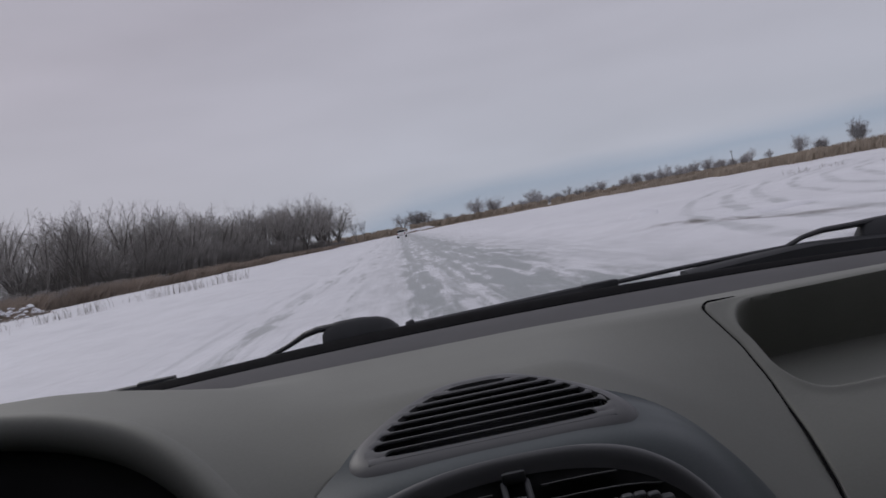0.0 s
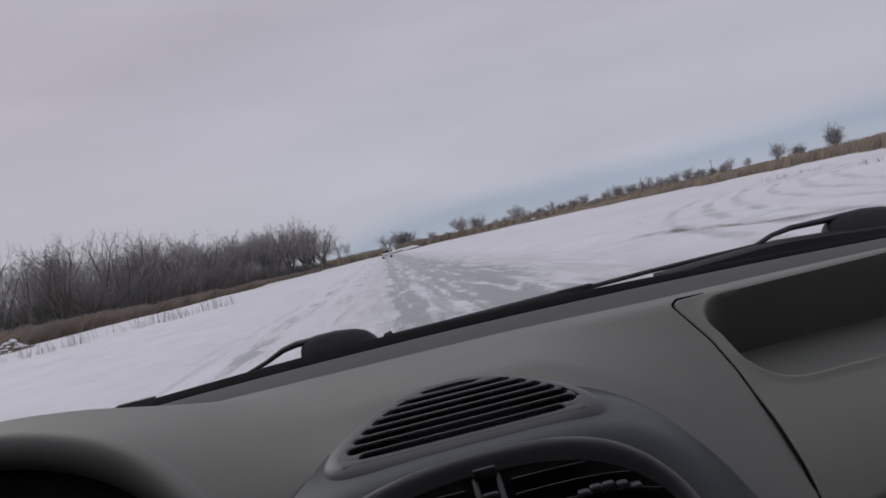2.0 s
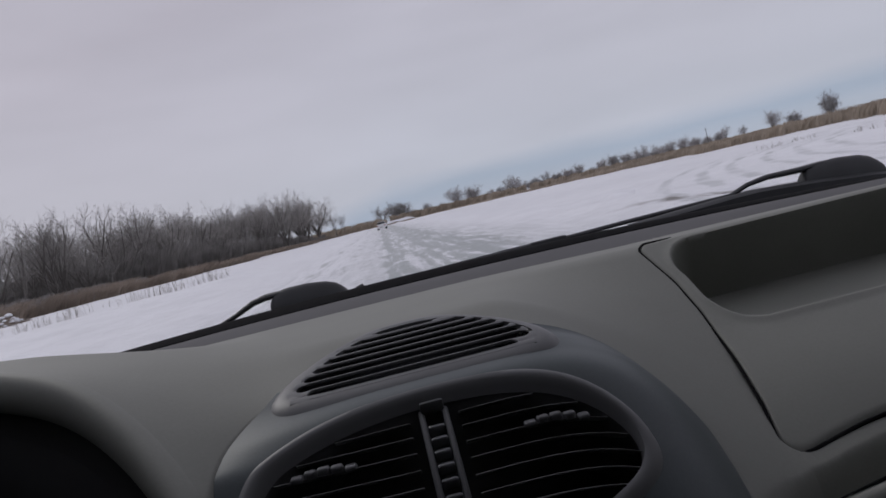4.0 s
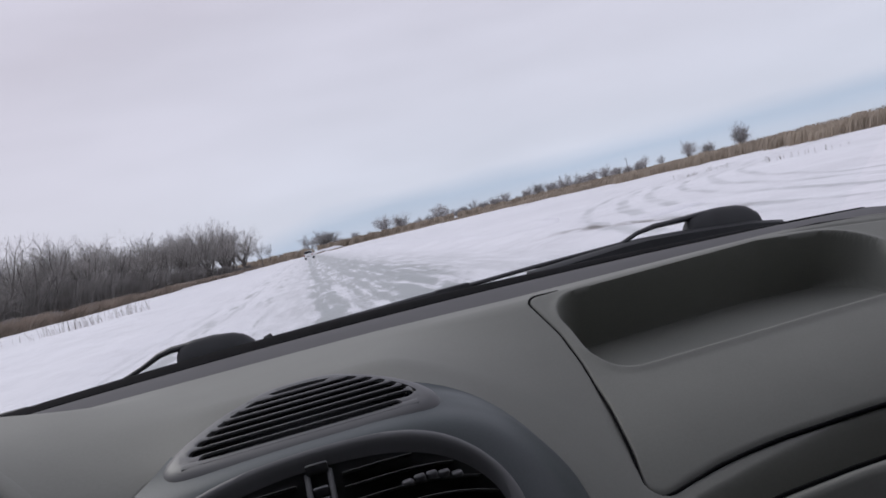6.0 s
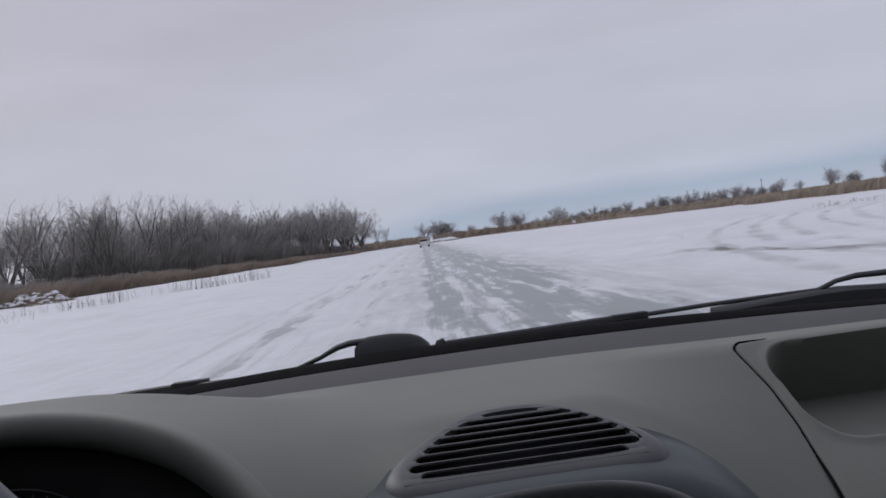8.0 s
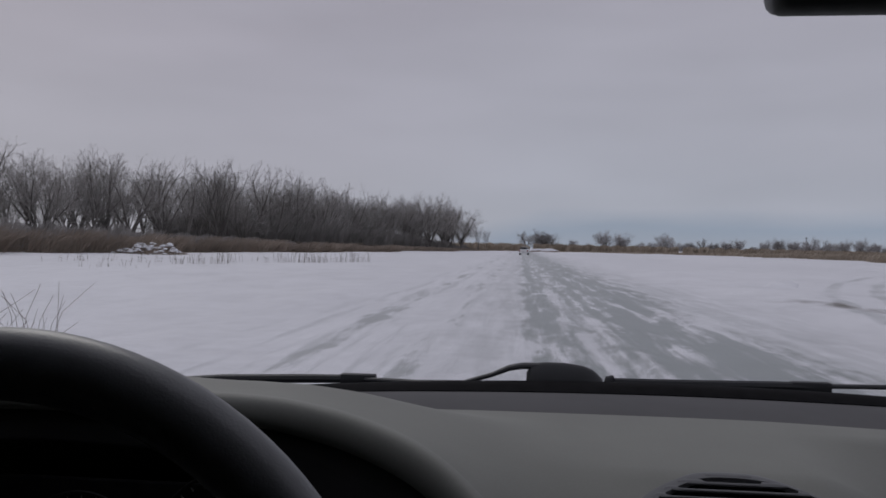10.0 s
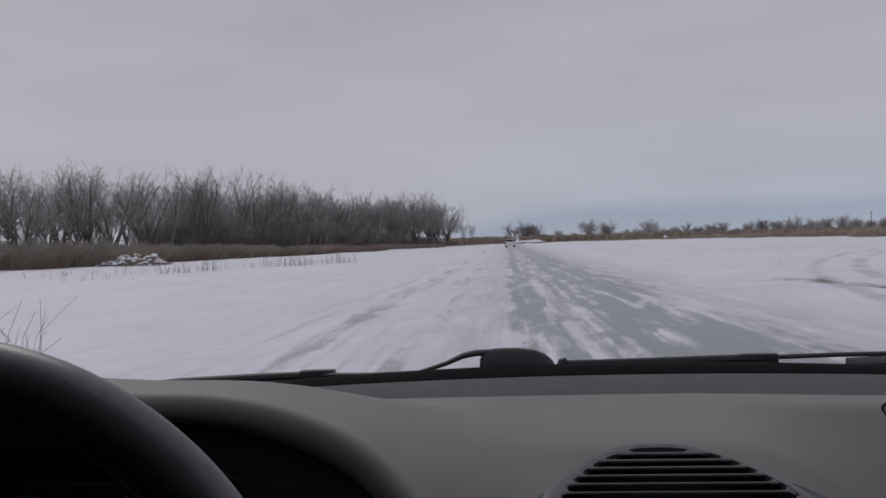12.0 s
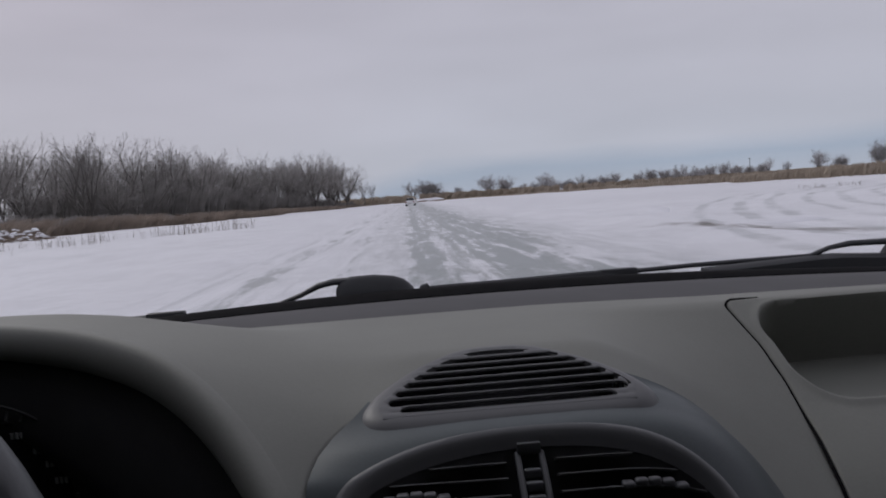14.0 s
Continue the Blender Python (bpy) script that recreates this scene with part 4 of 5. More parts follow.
# ---- wipers ----
def wiper(hub_x0, hub_x1, hub_y, base_z, arm_pts, blade):
    h = bmesh.new()
    xs = np.linspace(0, 1, 17)
    top = np.interp(xs, (0, 0.05, 0.2, 0.5, 0.75, 0.9, 1.0), (0.026, 0.036, 0.0405, 0.0405, 0.037, 0.031, 0.020))
    rings = []
    for s, z in zip(xs, top):
        x = hub_x0 + s * (hub_x1 - hub_x0)
        ring = []
        for k in range(12):
            a = math.pi * k / 11
            ring.append(h.verts.new((x, hub_y - 0.019 * math.cos(a), base_z - 0.03 + (z + 0.03) * math.sin(a) ** 0.5)))
        rings.append(ring)
    for r0, r1 in zip(rings, rings[1:]):
        for k in range(11):
            h.faces.new((r0[k], r0[k + 1], r1[k + 1], r1[k]))
    h.faces.new(rings[0])
    h.faces.new(rings[-1][::-1])
    bmesh.ops.recalc_face_normals(h, faces=h.faces)
    w = part("wiper", h, M_WIPER, car, "black windscreen wiper parked on the cowl", angle=50)
    a = bmesh.new()
    tube(a, arm_pts, [0.008, 0.0075, 0.007] + [0.0055] * (len(arm_pts) - 3), 10, flat=0.6)
    part("arm", a, M_WIPER, w)
    b = bmesh.new()
    tube(b, blade, [0.0055] + [0.0068] * (len(blade) - 2) + [0.006], 8, flat=1.0)
    part("blade", b, M_WIPER, w)
    clip = bmesh.new()
    x, y, z = blade[-1]
    box(clip, x - 0.05, x + 0.003, y - 0.007, y + 0.007, z - 0.008, z + 0.0070, 0.002, 2)
    part("blade_clip", clip, M_WIPER, w)
    return w


wiper(-0.163, -0.061, 0.487, 0.010, [(-0.13, 0.487, 0.0445), (-0.168, 0.487, 0.0445), (-0.186, 0.488, 0.0410), (-0.21, 0.49, 0.0305), (-0.25, 0.50, 0.0165), (-0.32, 0.53, 0.0095), (-0.40, 0.555, 0.0065)],
      [(-0.72, 0.53, -0.004), (-0.62, 0.55, 0.0005), (-0.50, 0.56, 0.0035), (-0.388, 0.56, 0.0065)])
wiper(0.606, 0.725, 0.522, 0.002, [(0.64, 0.522, 0.038), (0.60, 0.521, 0.0375), (0.555, 0.521, 0.0385), (0.525, 0.522, 0.0345), (0.498, 0.523, 0.025), (0.42, 0.535, 0.024), (0.34, 0.541, 0.023), (0.245, 0.543, 0.021)],
      [(-0.046, 0.535, 0.0185), (0.02, 0.535, 0.0178), (0.10, 0.537, 0.0185), (0.18, 0.540, 0.0195), (0.253, 0.543, 0.0195)])
peg = bmesh.new()
tube(peg, [(-0.050, 0.53, -0.02), (-0.0485, 0.53, 0.014), (-0.046, 0.53, 0.0225), (-0.040, 0.53, 0.0255)], [0.008, 0.008, 0.007, 0.004], 12)
part("blade_end", peg, M_WIPER, car, "black rounded end of the blade")
cover = bmesh.new()
prof_x = ((0.342, -0.02), (0.344, 0.020), (0.38, 0.0215), (0.43, 0.0235), (0.49, 0.026), (0.53, 0.026), (0.60, 0.021), (0.70, 0.011), (0.755, 0.0))
rings = [[cover.verts.new(q) for q in ((x, 0.492, -0.06), (x, 0.495, z - 0.004), (x, 0.501, z), (x, 0.530, z), (x, 0.56, -0.06))] for x, z in prof_x]
for r0, r1 in zip(rings, rings[1:]):
    for k in range(4):
        cover.faces.new((r0[k], r0[k + 1], r1[k + 1], r1[k]))
cover.faces.new(rings[0])
cover.faces.new(rings[-1][::-1])
bmesh.ops.recalc_face_normals(cover, faces=cover.faces)
part("cowl_cover", cover, M_WIPER, car, "black raised cowl cover by the wiper pivot")

# ---- windscreen, mirror, and the plain unseen shell that closes the car to light ----
n = 41
rows = []
xs = np.linspace(-0.75, 0.75, n)
for s in np.linspace(0, 1, 15):
    y = (1 - s) * (seal_y(xs) + 0.045) + s * (-0.235 - 0.10 * xs * xs)
    z = (1 - s) * (0.024 - 0.045 * xs * xs) + s * 0.455 + 0.03 * math.sin(math.pi * s)
    rows.append(np.c_[xs, y, z])
glass = sheet(np.concatenate(rows), n, 15)
if sum(f.normal.z for f in glass.faces) > 0:
    bmesh.ops.reverse_faces(glass, faces=glass.faces)
screen = part("windscreen", glass, M_GLASS, car, "clear glass windscreen")
screen.visible_shadow = False

mb = bmesh.new()
box(mb, -0.018, 0.242, -0.068, -0.034, 0.3600, 0.438, 0.012, 3)
mirror = part("rear_view_mirror", mb, M_GREYMIR, car, "grey rear-view mirror under the roof")
g = bmesh.new()
box(g, -0.004, 0.228, -0.0710, -0.0685, 0.371, 0.428, 0.001, 1)
part("mirror_glass", g, M_MIRROR, mirror)
st = bmesh.new()
tube(st, [(0.112, -0.040, 0.41), (0.112, -0.10, 0.440), (0.112, -0.235, 0.470)], 0.008, 10)
part("stalk", st, M_GREYMIR, mirror)

def plain(name, boxes_, mat, label):
    b = bmesh.new()
    for q in boxes_:
        box(b, *q, 0.01, 2)
    return part(name, b, mat, car, label)


plain("roof", [(-0.78, 0.78, -1.7, -0.225, 0.462, 0.50)], M_FELT, "grey felt roof lining")
for s in (-1, 1):
    x0, x1 = sorted((s * 0.765, s * 0.83))
    plain("door", [(x0, x1, -0.08, 0.45, -0.92, -0.03)], M_FELT, "grey plastic door panel")
    # unseen walls without the car's windows, added to dim the cabin
    if s < 0:
        plain("unseen_side", [(x0, x1, -1.7, -0.08, -1.08, 0.47)], M_FELT, "unseen side panel that keeps side light out")
    else:
        # unseen opening in the passenger's window, sized to light wheel and dash
        plain("unseen_side", [(x0, x1, -1.7, -0.22, -1.08, 0.47), (x0, x1, -0.22, -0.08, -1.08, 0.06), (x0, x1, -0.22, -0.08, 0.40, 0.47)], M_FELT, "unseen side panel with an opening that lets in light")
    if s < 0:
        # unseen panel, added only to block light from the driver's side
        plain("side_light_block", [(x0, x1, -0.08, 0.12, -0.03, 0.47)], M_FELT, "unseen panel added to keep side light off the hood")
    plain("sill", [(x0, x1, -0.08, 0.64, -1.08, -0.92)], M_BLACK, "dark door sill")
    p = bmesh.new()
    tube(p, [(s * 0.80, 0.20, -0.06), (s * 0.795, 0.10, 0.02), (s * 0.785, -0.08, 0.24), (s * 0.77, -0.27, 0.46)], 0.028, 12, flat=1.4)
    part("windscreen_pillar", p, M_FELT, car, "grey windscreen pillar")
# unseen closed wall, added to hold back light from behind
plain("unseen_rear", [(-0.83, 0.83, -1.76, -1.7, -1.08, 0.50)], M_FELT, "unseen rear panel that keeps light from behind out")
plain("floor_pan", [(-0.765, 0.765, -1.7, 0.60, -0.86, -0.80)], M_BLACK, "dark carpeted floor")
plain("bulkhead", [(-0.765, 0.765, 0.60, 0.64, -1.08, -0.06)], M_BLACK, "dark bulkhead")

# ---- bare trees ----
def branch_mesh(seed, height, spread, trunk_r=0.16, stems=1, counts=(5, 6, 6, 5), trunk=0.26, thick=1.0):
    """Lists for a bare tree: forking trunk and rising limbs, and a see-through crown of fine twigs. trunk: height of the fork."""
    rnd = random.Random(seed)
    wood, twigs = ([], []), ([], [])

    def limb(store, pts, radii, sides):
        verts, faces = store
        base = len(verts)
        for i, p in enumerate(pts):
            d = (pts[min(i + 1, len(pts) - 1)] - pts[max(i - 1, 0)]).normalized()
            a = d.orthogonal().normalized()
            b = d.cross(a)
            for k in range(sides):
                t = 2 * math.pi * k / sides
                verts.append(p + radii[i] * (math.cos(t) * a + math.sin(t) * b))
        for i in range(len(pts) - 1):
            for k in range(sides if sides > 2 else 1):
                q = base + i * sides
                faces.append((q + k, q + (k + 1) % sides, q + sides + (k + 1) % sides, q + sides + k))

    def grow(start, direction, length, radius, level):
        steps = (5, 6, 4, 2, 1)[level]
        pts, d, p = [start], direction.copy(), start.copy()
        for _ in range(steps):
            bend = Vector((rnd.uniform(-1, 1), rnd.uniform(-1, 1), rnd.uniform(-0.6, 0.6))) * (0.07, 0.16, 0.18, 0.2, 0.2)[level]
            d = (d + bend + Vector((0, 0, (0.05, 0.05, 0.03, 0.0, 0.0)[level]))).normalized()
            p = p + d * length / steps
            pts.append(p.copy())
        end = radius * (0.72, 0.35, 0.4, 0.5, 0.6)[level]
        radii = [radius + (end - radius) * i / steps for i in range(steps + 1)]
        limb(wood if level < 2 else twigs, pts, radii, (8, 6, 4, 3, 2)[level])
        if level == 4:
            return
        turn = rnd.uniform(0, 6.28)
        for c in range(counts[level]):
            f = (0.72 + 0.28 * (c + 1) / counts[0]) if level == 0 else 0.22 + 0.78 * (c + rnd.random()) / counts[level]
            i = min(int(f * steps), steps - 1)
            at = pts[i].lerp(pts[i + 1], min(1.0, f * steps - i))
            along_ = (pts[i + 1] - pts[i]).normalized()
            turn += 2.4 + rnd.uniform(-0.5, 0.5)
            a = along_.orthogonal().normalized()
            out = math.cos(turn) * a + math.sin(turn) * along_.cross(a)
            lean = spread * rnd.uniform(0.5, 1.15) * (0.95, 1.45, 1.6, 1.6)[level]
            nd = (along_ + out * lean).normalized()
            if level == 0:
                ln = height * (0.80 - trunk) * rnd.uniform(0.80, 1.05) * (1.15 - 0.35 * lean)
            else:
                ln = length * rnd.uniform(0.36, 0.58) * (1.15 - 0.4 * f)
            thin = (0.62, 0.5, 0.5, 0.6)[level] * rnd.uniform(0.8, 1.1)
            grow(at, nd, ln, max(radius * thin * (1 - 0.4 * f * (level > 0)), (0.06, 0.026, 0.015, 0.010)[level] * thick), level + 1)

    for s in range(stems):
        lean = Vector((rnd.uniform(-1, 1), rnd.uniform(-1, 1), 0)) * (0.10 if stems == 1 else 0.28)
        grow(Vector((0.35 * s * rnd.uniform(-1, 1), 0.35 * s * rnd.uniform(-1, 1), -0.15)), (Vector((0, 0, 1)) + lean).normalized(), height * trunk * rnd.uniform(0.85, 1.1), trunk_r * (1 - 0.18 * s), 0)
    tall = height / max(v.z for v in twigs[0])
    for verts, _ in (wood, twigs):
        for v in verts:
            v.z *= tall
    return wood, twigs


def make_tree(name, seed, height, spread, label, group, **kw):
    wood, twigs = branch_mesh(seed, height, spread, **kw)
    t = tagged(new(name), label, "tree", group)
    for n_, store, mat in (("trunk", wood, M_BARK), ("crown", twigs, M_HAZETWIG if name == "far_tree" else M_TWIG)):
        o = mesh_object(n_, *store, mat)
        o.parent = t
    return t


TREES = [make_tree("bare_tree", 10 + k, h, sp, "tall bare leafless tree at the field's edge", "trees of the wood", trunk_r=r, stems=st, trunk=b, counts=(n, 7, 6, 5))
         for k, (h, sp, r, st, b, n) in enumerate(((13.0, 0.62, 0.22, 1, 0.24, 5), (12.2, 0.50, 0.17, 2, 0.30, 4), (13.6, 0.75, 0.26, 1, 0.18, 6), (11.4, 0.55, 0.15, 3, 0.22, 3), (12.4, 0.85, 0.24, 1, 0.20, 6), (12.8, 0.45, 0.16, 2, 0.36, 4), (12.0, 0.68, 0.19, 2, 0.14, 4), (13.2, 0.52, 0.20, 1, 0.32, 5)))]
used = set()


def plant(source, x, y, size, turn, wide=1.0):
    """Moves a tree to its place the first time, copies it after that."""
    m = pose(x, y, float(ground_z(np.array(x), np.array(y))), 0, 0, turn)
    if source in used:
        t = copy_thing(source, m)
    else:
        used.add(source)
        t = source
        t.matrix_basis = m
    t.scale = (size * wide, size * wide, size)
    return t


rnd = random.Random(5)
WOOD_A, WOOD_B = Vector((-62, 30, 0)), Vector((-19, 262, 0))
along = (WOOD_B - WOOD_A)
side = Vector((-along.y, along.x, 0)).normalized()
for row, (count, off) in enumerate(((52, 0.0), (52, 4.5), (48, 9.5), (40, 15.0))):
    for k in range(count):
        f = (k + rnd.uniform(0.1, 0.9)) / count
        if row and rnd.random() < (0.22 if f < 0.42 else 0.45 if f > 0.68 else 0.1):
            continue
        p = WOOD_A + along * f + side * (off + rnd.uniform(-1.6, 1.6))
        big = rnd.uniform(0.92, 1.20) * (1.0 - 0.02 * row) * (0.83 + 0.35 * f)
        plant(rnd.choice(TREES), p.x, p.y, big, rnd.uniform(0, 360), rnd.uniform(0.85, 1.1))
# round-headed tree and thin saplings where the wood ends
plant(TREES[4], -20, 258, 1.36, 40, 1.3)
plant(TREES[2], -24, 246, 1.22, 140, 1.25)
plant(TREES[1], -15, 268, 0.78, 10, 0.8)
plant(TREES[3], -12.5, 272, 0.72, 130, 0.5)

FAR = [make_tree("far_tree", 31 + k, h, sp, "bare round-headed tree far off beyond the reeds", "far trees", trunk_r=0.26, stems=st, trunk=tr, thick=2.4, counts=(7, 7, 6, 4))
       for k, (h, sp, st, tr) in enumerate(((10.5, 1.0, 2, 0.14), (9.5, 1.15, 3, 0.10), (11.5, 0.8, 2, 0.18), (10.0, 0.95, 3, 0.13), (11.0, 0.85, 1, 0.20)))]
for az, dist, size, wide in ((0.4, 330, 0.72, 1.5), (1.2, 335, 0.78, 1.5), (1.9, 332, 0.66, 1.4), (3.7, 420, 0.55, 1.0), (6.1, 440, 1.0, 1.25), (7.3, 442, 1.02, 1.2), (8.6, 470, 0.5, 1.6),
                             (9.5, 480, 0.55, 1.7), (10.3, 470, 0.95, 1.1), (11.0, 475, 0.6, 1.7), (12.0, 480, 0.6, 1.5), (12.8, 482, 0.75, 1.0), (13.6, 480, 0.62, 1.2), (14.5, 480, 0.72, 1.2), (15.3, 485, 0.7, 1.0),
                             (17.0, 420, 0.8, 1.5), (17.9, 425, 0.85, 1.4), (18.8, 422, 0.8, 1.3), (19.8, 425, 0.95, 1.3), (20.8, 430, 0.85, 1.1), (21.8, 432, 0.8, 1.2), (22.7, 434, 0.9, 1.0), (23.6, 430, 0.75, 1.2),
                             (25.6, 430, 0.95, 1.1), (26.8, 436, 0.7, 1.3), (28.6, 420, 1.15, 1.0), (30.0, 425, 0.9, 1.3), (32.2, 400, 1.5, 0.85),
                             (2.6, 425, 0.45, 1.4), (4.9, 430, 0.42, 1.5), *((7.8 + 0.31 * k + 0.1 * ((k * 7) % 3), 490 + 9 * (k % 3), 0.28 + 0.24 * ((k * 7) % 5) / 4, 1.2) for k in range(30)), *((16.4 + 0.27 * k + 0.1 * ((k * 5) % 3), 455 + 8 * (k % 4), 0.42 + 0.36 * ((k * 5) % 7) / 6, 1.1) for k in range(34))):
    plant(rnd.choice(FAR), dist * math.sin(radians(az)), dist * math.cos(radians(az)), size * (1.2 if az < 16 else 0.95), rnd.uniform(0, 360), 0.85 * min(wide, 1.35))


# ---- reeds and brush: uncountable, one object each ----
def blades(name, spots, height, width, lean, mat, label, category, seed, plume=0.0, thin=2.0):
    """Dry stems as thin crossed strips, one object of kind stuff. spots: x, y rows."""
    r = np.random.RandomState(seed)
    n = len(spots)
    clump = 0.75 + 0.25 * np.sin(spots[:, 0] * 0.9 + spots[:, 1] * 0.37) * np.sin(spots[:, 1] * 0.61 - spots[:, 0] * 0.23)
    h = height * clump * (1.15 - r.uniform(0, 1, n) ** thin)
    a = r.uniform(0, 2 * np.pi, n)
    tilt = lean * r.uniform(0.2, 1.0, n) * h
    w = width * r.uniform(0.6, 1.4, n)
    base = np.c_[spots, ground_z(spots[:, 0], spots[:, 1]) - 0.05]
    b = r.uniform(0, np.pi, n)
    sx, sy = np.cos(b) * w / 2, np.sin(b) * w / 2
    mid = base + np.c_[np.cos(a) * tilt * 0.35, np.sin(a) * tilt * 0.35, h * 0.6]
    tip = base + np.c_[np.cos(a) * tilt, np.sin(a) * tilt, h]
    off = np.c_[sx, sy, 0 * sx]
    fat = 1.0 + plume
    verts = np.stack([base - off, base + off, mid + off * fat, mid - off * fat, tip + off * 0.5 * fat, tip - off * 0.5 * fat], 1).reshape(-1, 3)
    k = np.arange(n)[:, None] * 6
    faces = np.concatenate([k + [0, 1, 2, 3], k + [3, 2, 4, 5]])
    me = bpy.data.meshes.new(name)
    me.vertices.add(len(verts))
    me.vertices.foreach_set("co", verts.ravel())
    me.loops.add(faces.size)
    me.loops.foreach_set("vertex_index", faces.ravel())
    me.polygons.add(len(faces))
    me.polygons.foreach_set("loop_start", np.arange(len(faces)) * 4)
    me.materials.append(mat)
    me.update()
    me.validate()
    return tagged(new(name, me), label, category, kind="stuff")


def band(points, width, n, seed, ragged=1.5):
    """Random spots in a band of a given width to the left of a polyline."""
    r = np.random.RandomState(seed)
    pts = np.array(points, float)
    seg = np.hypot(*np.diff(pts, axis=0).T)
    cum = np.r_[0, np.cumsum(seg)]
    s = r.uniform(0, cum[-1], n)
    i = np.clip(np.searchsorted(cum, s) - 1, 0, len(seg) - 1)
    d = np.diff(pts, axis=0)[i] / seg[i][:, None]
    p = pts[i] + d * (s - cum[i])[:, None]
    nrm = np.c_[-d[:, 1], d[:, 0]]
    wav = ragged * (np.sin(s * 0.23) + 0.6 * np.sin(s * 0.71 + 1) + 0.5 * np.sin(s * 1.9))
    q = width * r.uniform(0, 1, n) ** 1.3
    return p + nrm * (q + wav)[:, None]


LEFT_EDGE = ((-60, 5), (-53, 30), (-42, 85), (-28, 165), (-14, 258), (-4, 290))
RIGHT_EDGE = ((4, 300), (30, 268), (52, 212), (58, 150), (53, 85), (50, 35), (50, -20))
blades("brown_brush", band(LEFT_EDGE, 11, 110000, 1), 3.2, 0.04, 1.5, M_BRUSH, "brown leafless brush below the trees", "brush", 1, thin=0.7)
blades("understorey", band([(x - 3, y) for x, y in LEFT_EDGE[:4]], 26, 75000, 2), 4.7, 0.040, 0.5, M_TWIG, "grey-brown thicket between the trunks", "brush", 2, thin=1.1)
blades("understorey", band([(x - 6, y) for x, y in ((-36, 125), (-28, 165), (-14, 258), (-9, 275))], 26, 70000, 7), 7.0, 0.055, 0.5, M_TWIG, "grey-brown thicket closing the far end of the wood", "brush", 7, thin=1.1)
blades("reed_bed", band(RIGHT_EDGE[::-1], -26, 80000, 3), 1.9, 0.06, 1.0, M_REED, "tan dry reed bed round the snow field", "reeds", 3, 0.4, thin=1.2)
blades("far_reed_bed", band(((-30, 300), (4, 306), (60, 300), (150, 260), (220, 150)), 30, 50000, 4, 3.0), 3.0, 0.14, 0.6, M_REED, "tan dry reeds along the far side of the field", "reeds", 4, 0.3, thin=1.2)

# ---- small things on the snow ----
def stalk_clump(cx, cy, count, height, spread, seed, label="thin dry stalks standing out of the snow"):
    r = random.Random(seed)
    b = bmesh.new()
    for _ in range(count):
        x, y = cx + spread * max(-1.4, min(1.4, r.gauss(0, 1))), cy + spread * max(-1.4, min(1.4, r.gauss(0, 1)))
        z = float(ground_z(np.array(x), np.array(y))) - 0.04
        h, a, l = height * r.uniform(0.4, 1.1), r.uniform(0, 6.28), r.uniform(0.1, 0.8 if math.hypot(cx, cy) < 20 else 0.35)
        p0 = Vector((x, y, z))
        p1 = p0 + Vector((math.cos(a) * l * h * 0.3, math.sin(a) * l * h * 0.3, h * 0.6))
        p2 = p0 + Vector((math.cos(a) * l * h, math.sin(a) * l * h, h))
        k = 0.35 + 0.026 * math.hypot(x, y)
        tube(b, [p0, p1, p2], [0.006 * k, 0.005 * k, 0.0035 * k], 4, up=(0.3, 0.9, 0.1))
    return tagged(part("stalk_clump", b, M_STALK, None, lift=0), label, "dry grass", "dry stalks on the snow field")


def polar(az, d):
    return d * math.sin(radians(az)), d * math.cos(radians(az))


k = 0
for az, d, count, h, sp in ((-39.2, 9.0, 46, 0.75, 0.40), (-42, 10, 34, 0.8, 0.5),
                            (-24.5, 46, 26, 0.6, 0.7), (-22.5, 44, 30, 0.7, 0.6), (-26, 50, 18, 0.6, 1.2), (-17.5, 52, 26, 0.8, 0.9), (-15.8, 55, 34, 0.85, 0.6), (-14, 56, 22, 0.7, 0.9), (-12.6, 58, 28, 0.85, 0.7), (-20, 54, 16, 0.6, 1.4),
                            (-30, 38, 16, 0.4, 1.2), (-31, 55, 26, 0.5, 1.4), (29.5, 56, 26, 0.35, 1.2), (36, 45, 24, 0.35, 1.4)):
    stalk_clump(*polar(az, d), count, h, sp, 100 + k)
    k += 1


def utility_pole(x, y):
    b = bmesh.new()
    tube(b, [(0, 0, -0.3), (0, 0, 4.5), (0, 0, 9.0)], [0.15, 0.13, 0.11], 10)
    pole = tagged(new("utility_pole"), "weathered wooden utility pole with a crossarm", "pole", "poles beyond the reeds")
    part("post", b, M_POLE, pole, lift=0)
    c = bmesh.new()
    box(c, -0.9, 0.9, -0.06, 0.06, 8.3, 8.45, 0.01)
    part("crossarm", c, M_POLE, pole, lift=0)
    for s in (-0.8, 0, 0.8):
        i = bmesh.new()
        tube(i, [(s, 0, 8.45), (s, 0, 8.6), (s, 0, 8.68)], [0.05, 0.06, 0.03], 8)
        part("insulator", i, M_CONCRETE, pole, lift=0)
    pole.matrix_basis = pose(x, y, 0, 0, 0, 20)


utility_pole(*polar(19.5, 430))
utility_pole(*polar(24.4, 400))


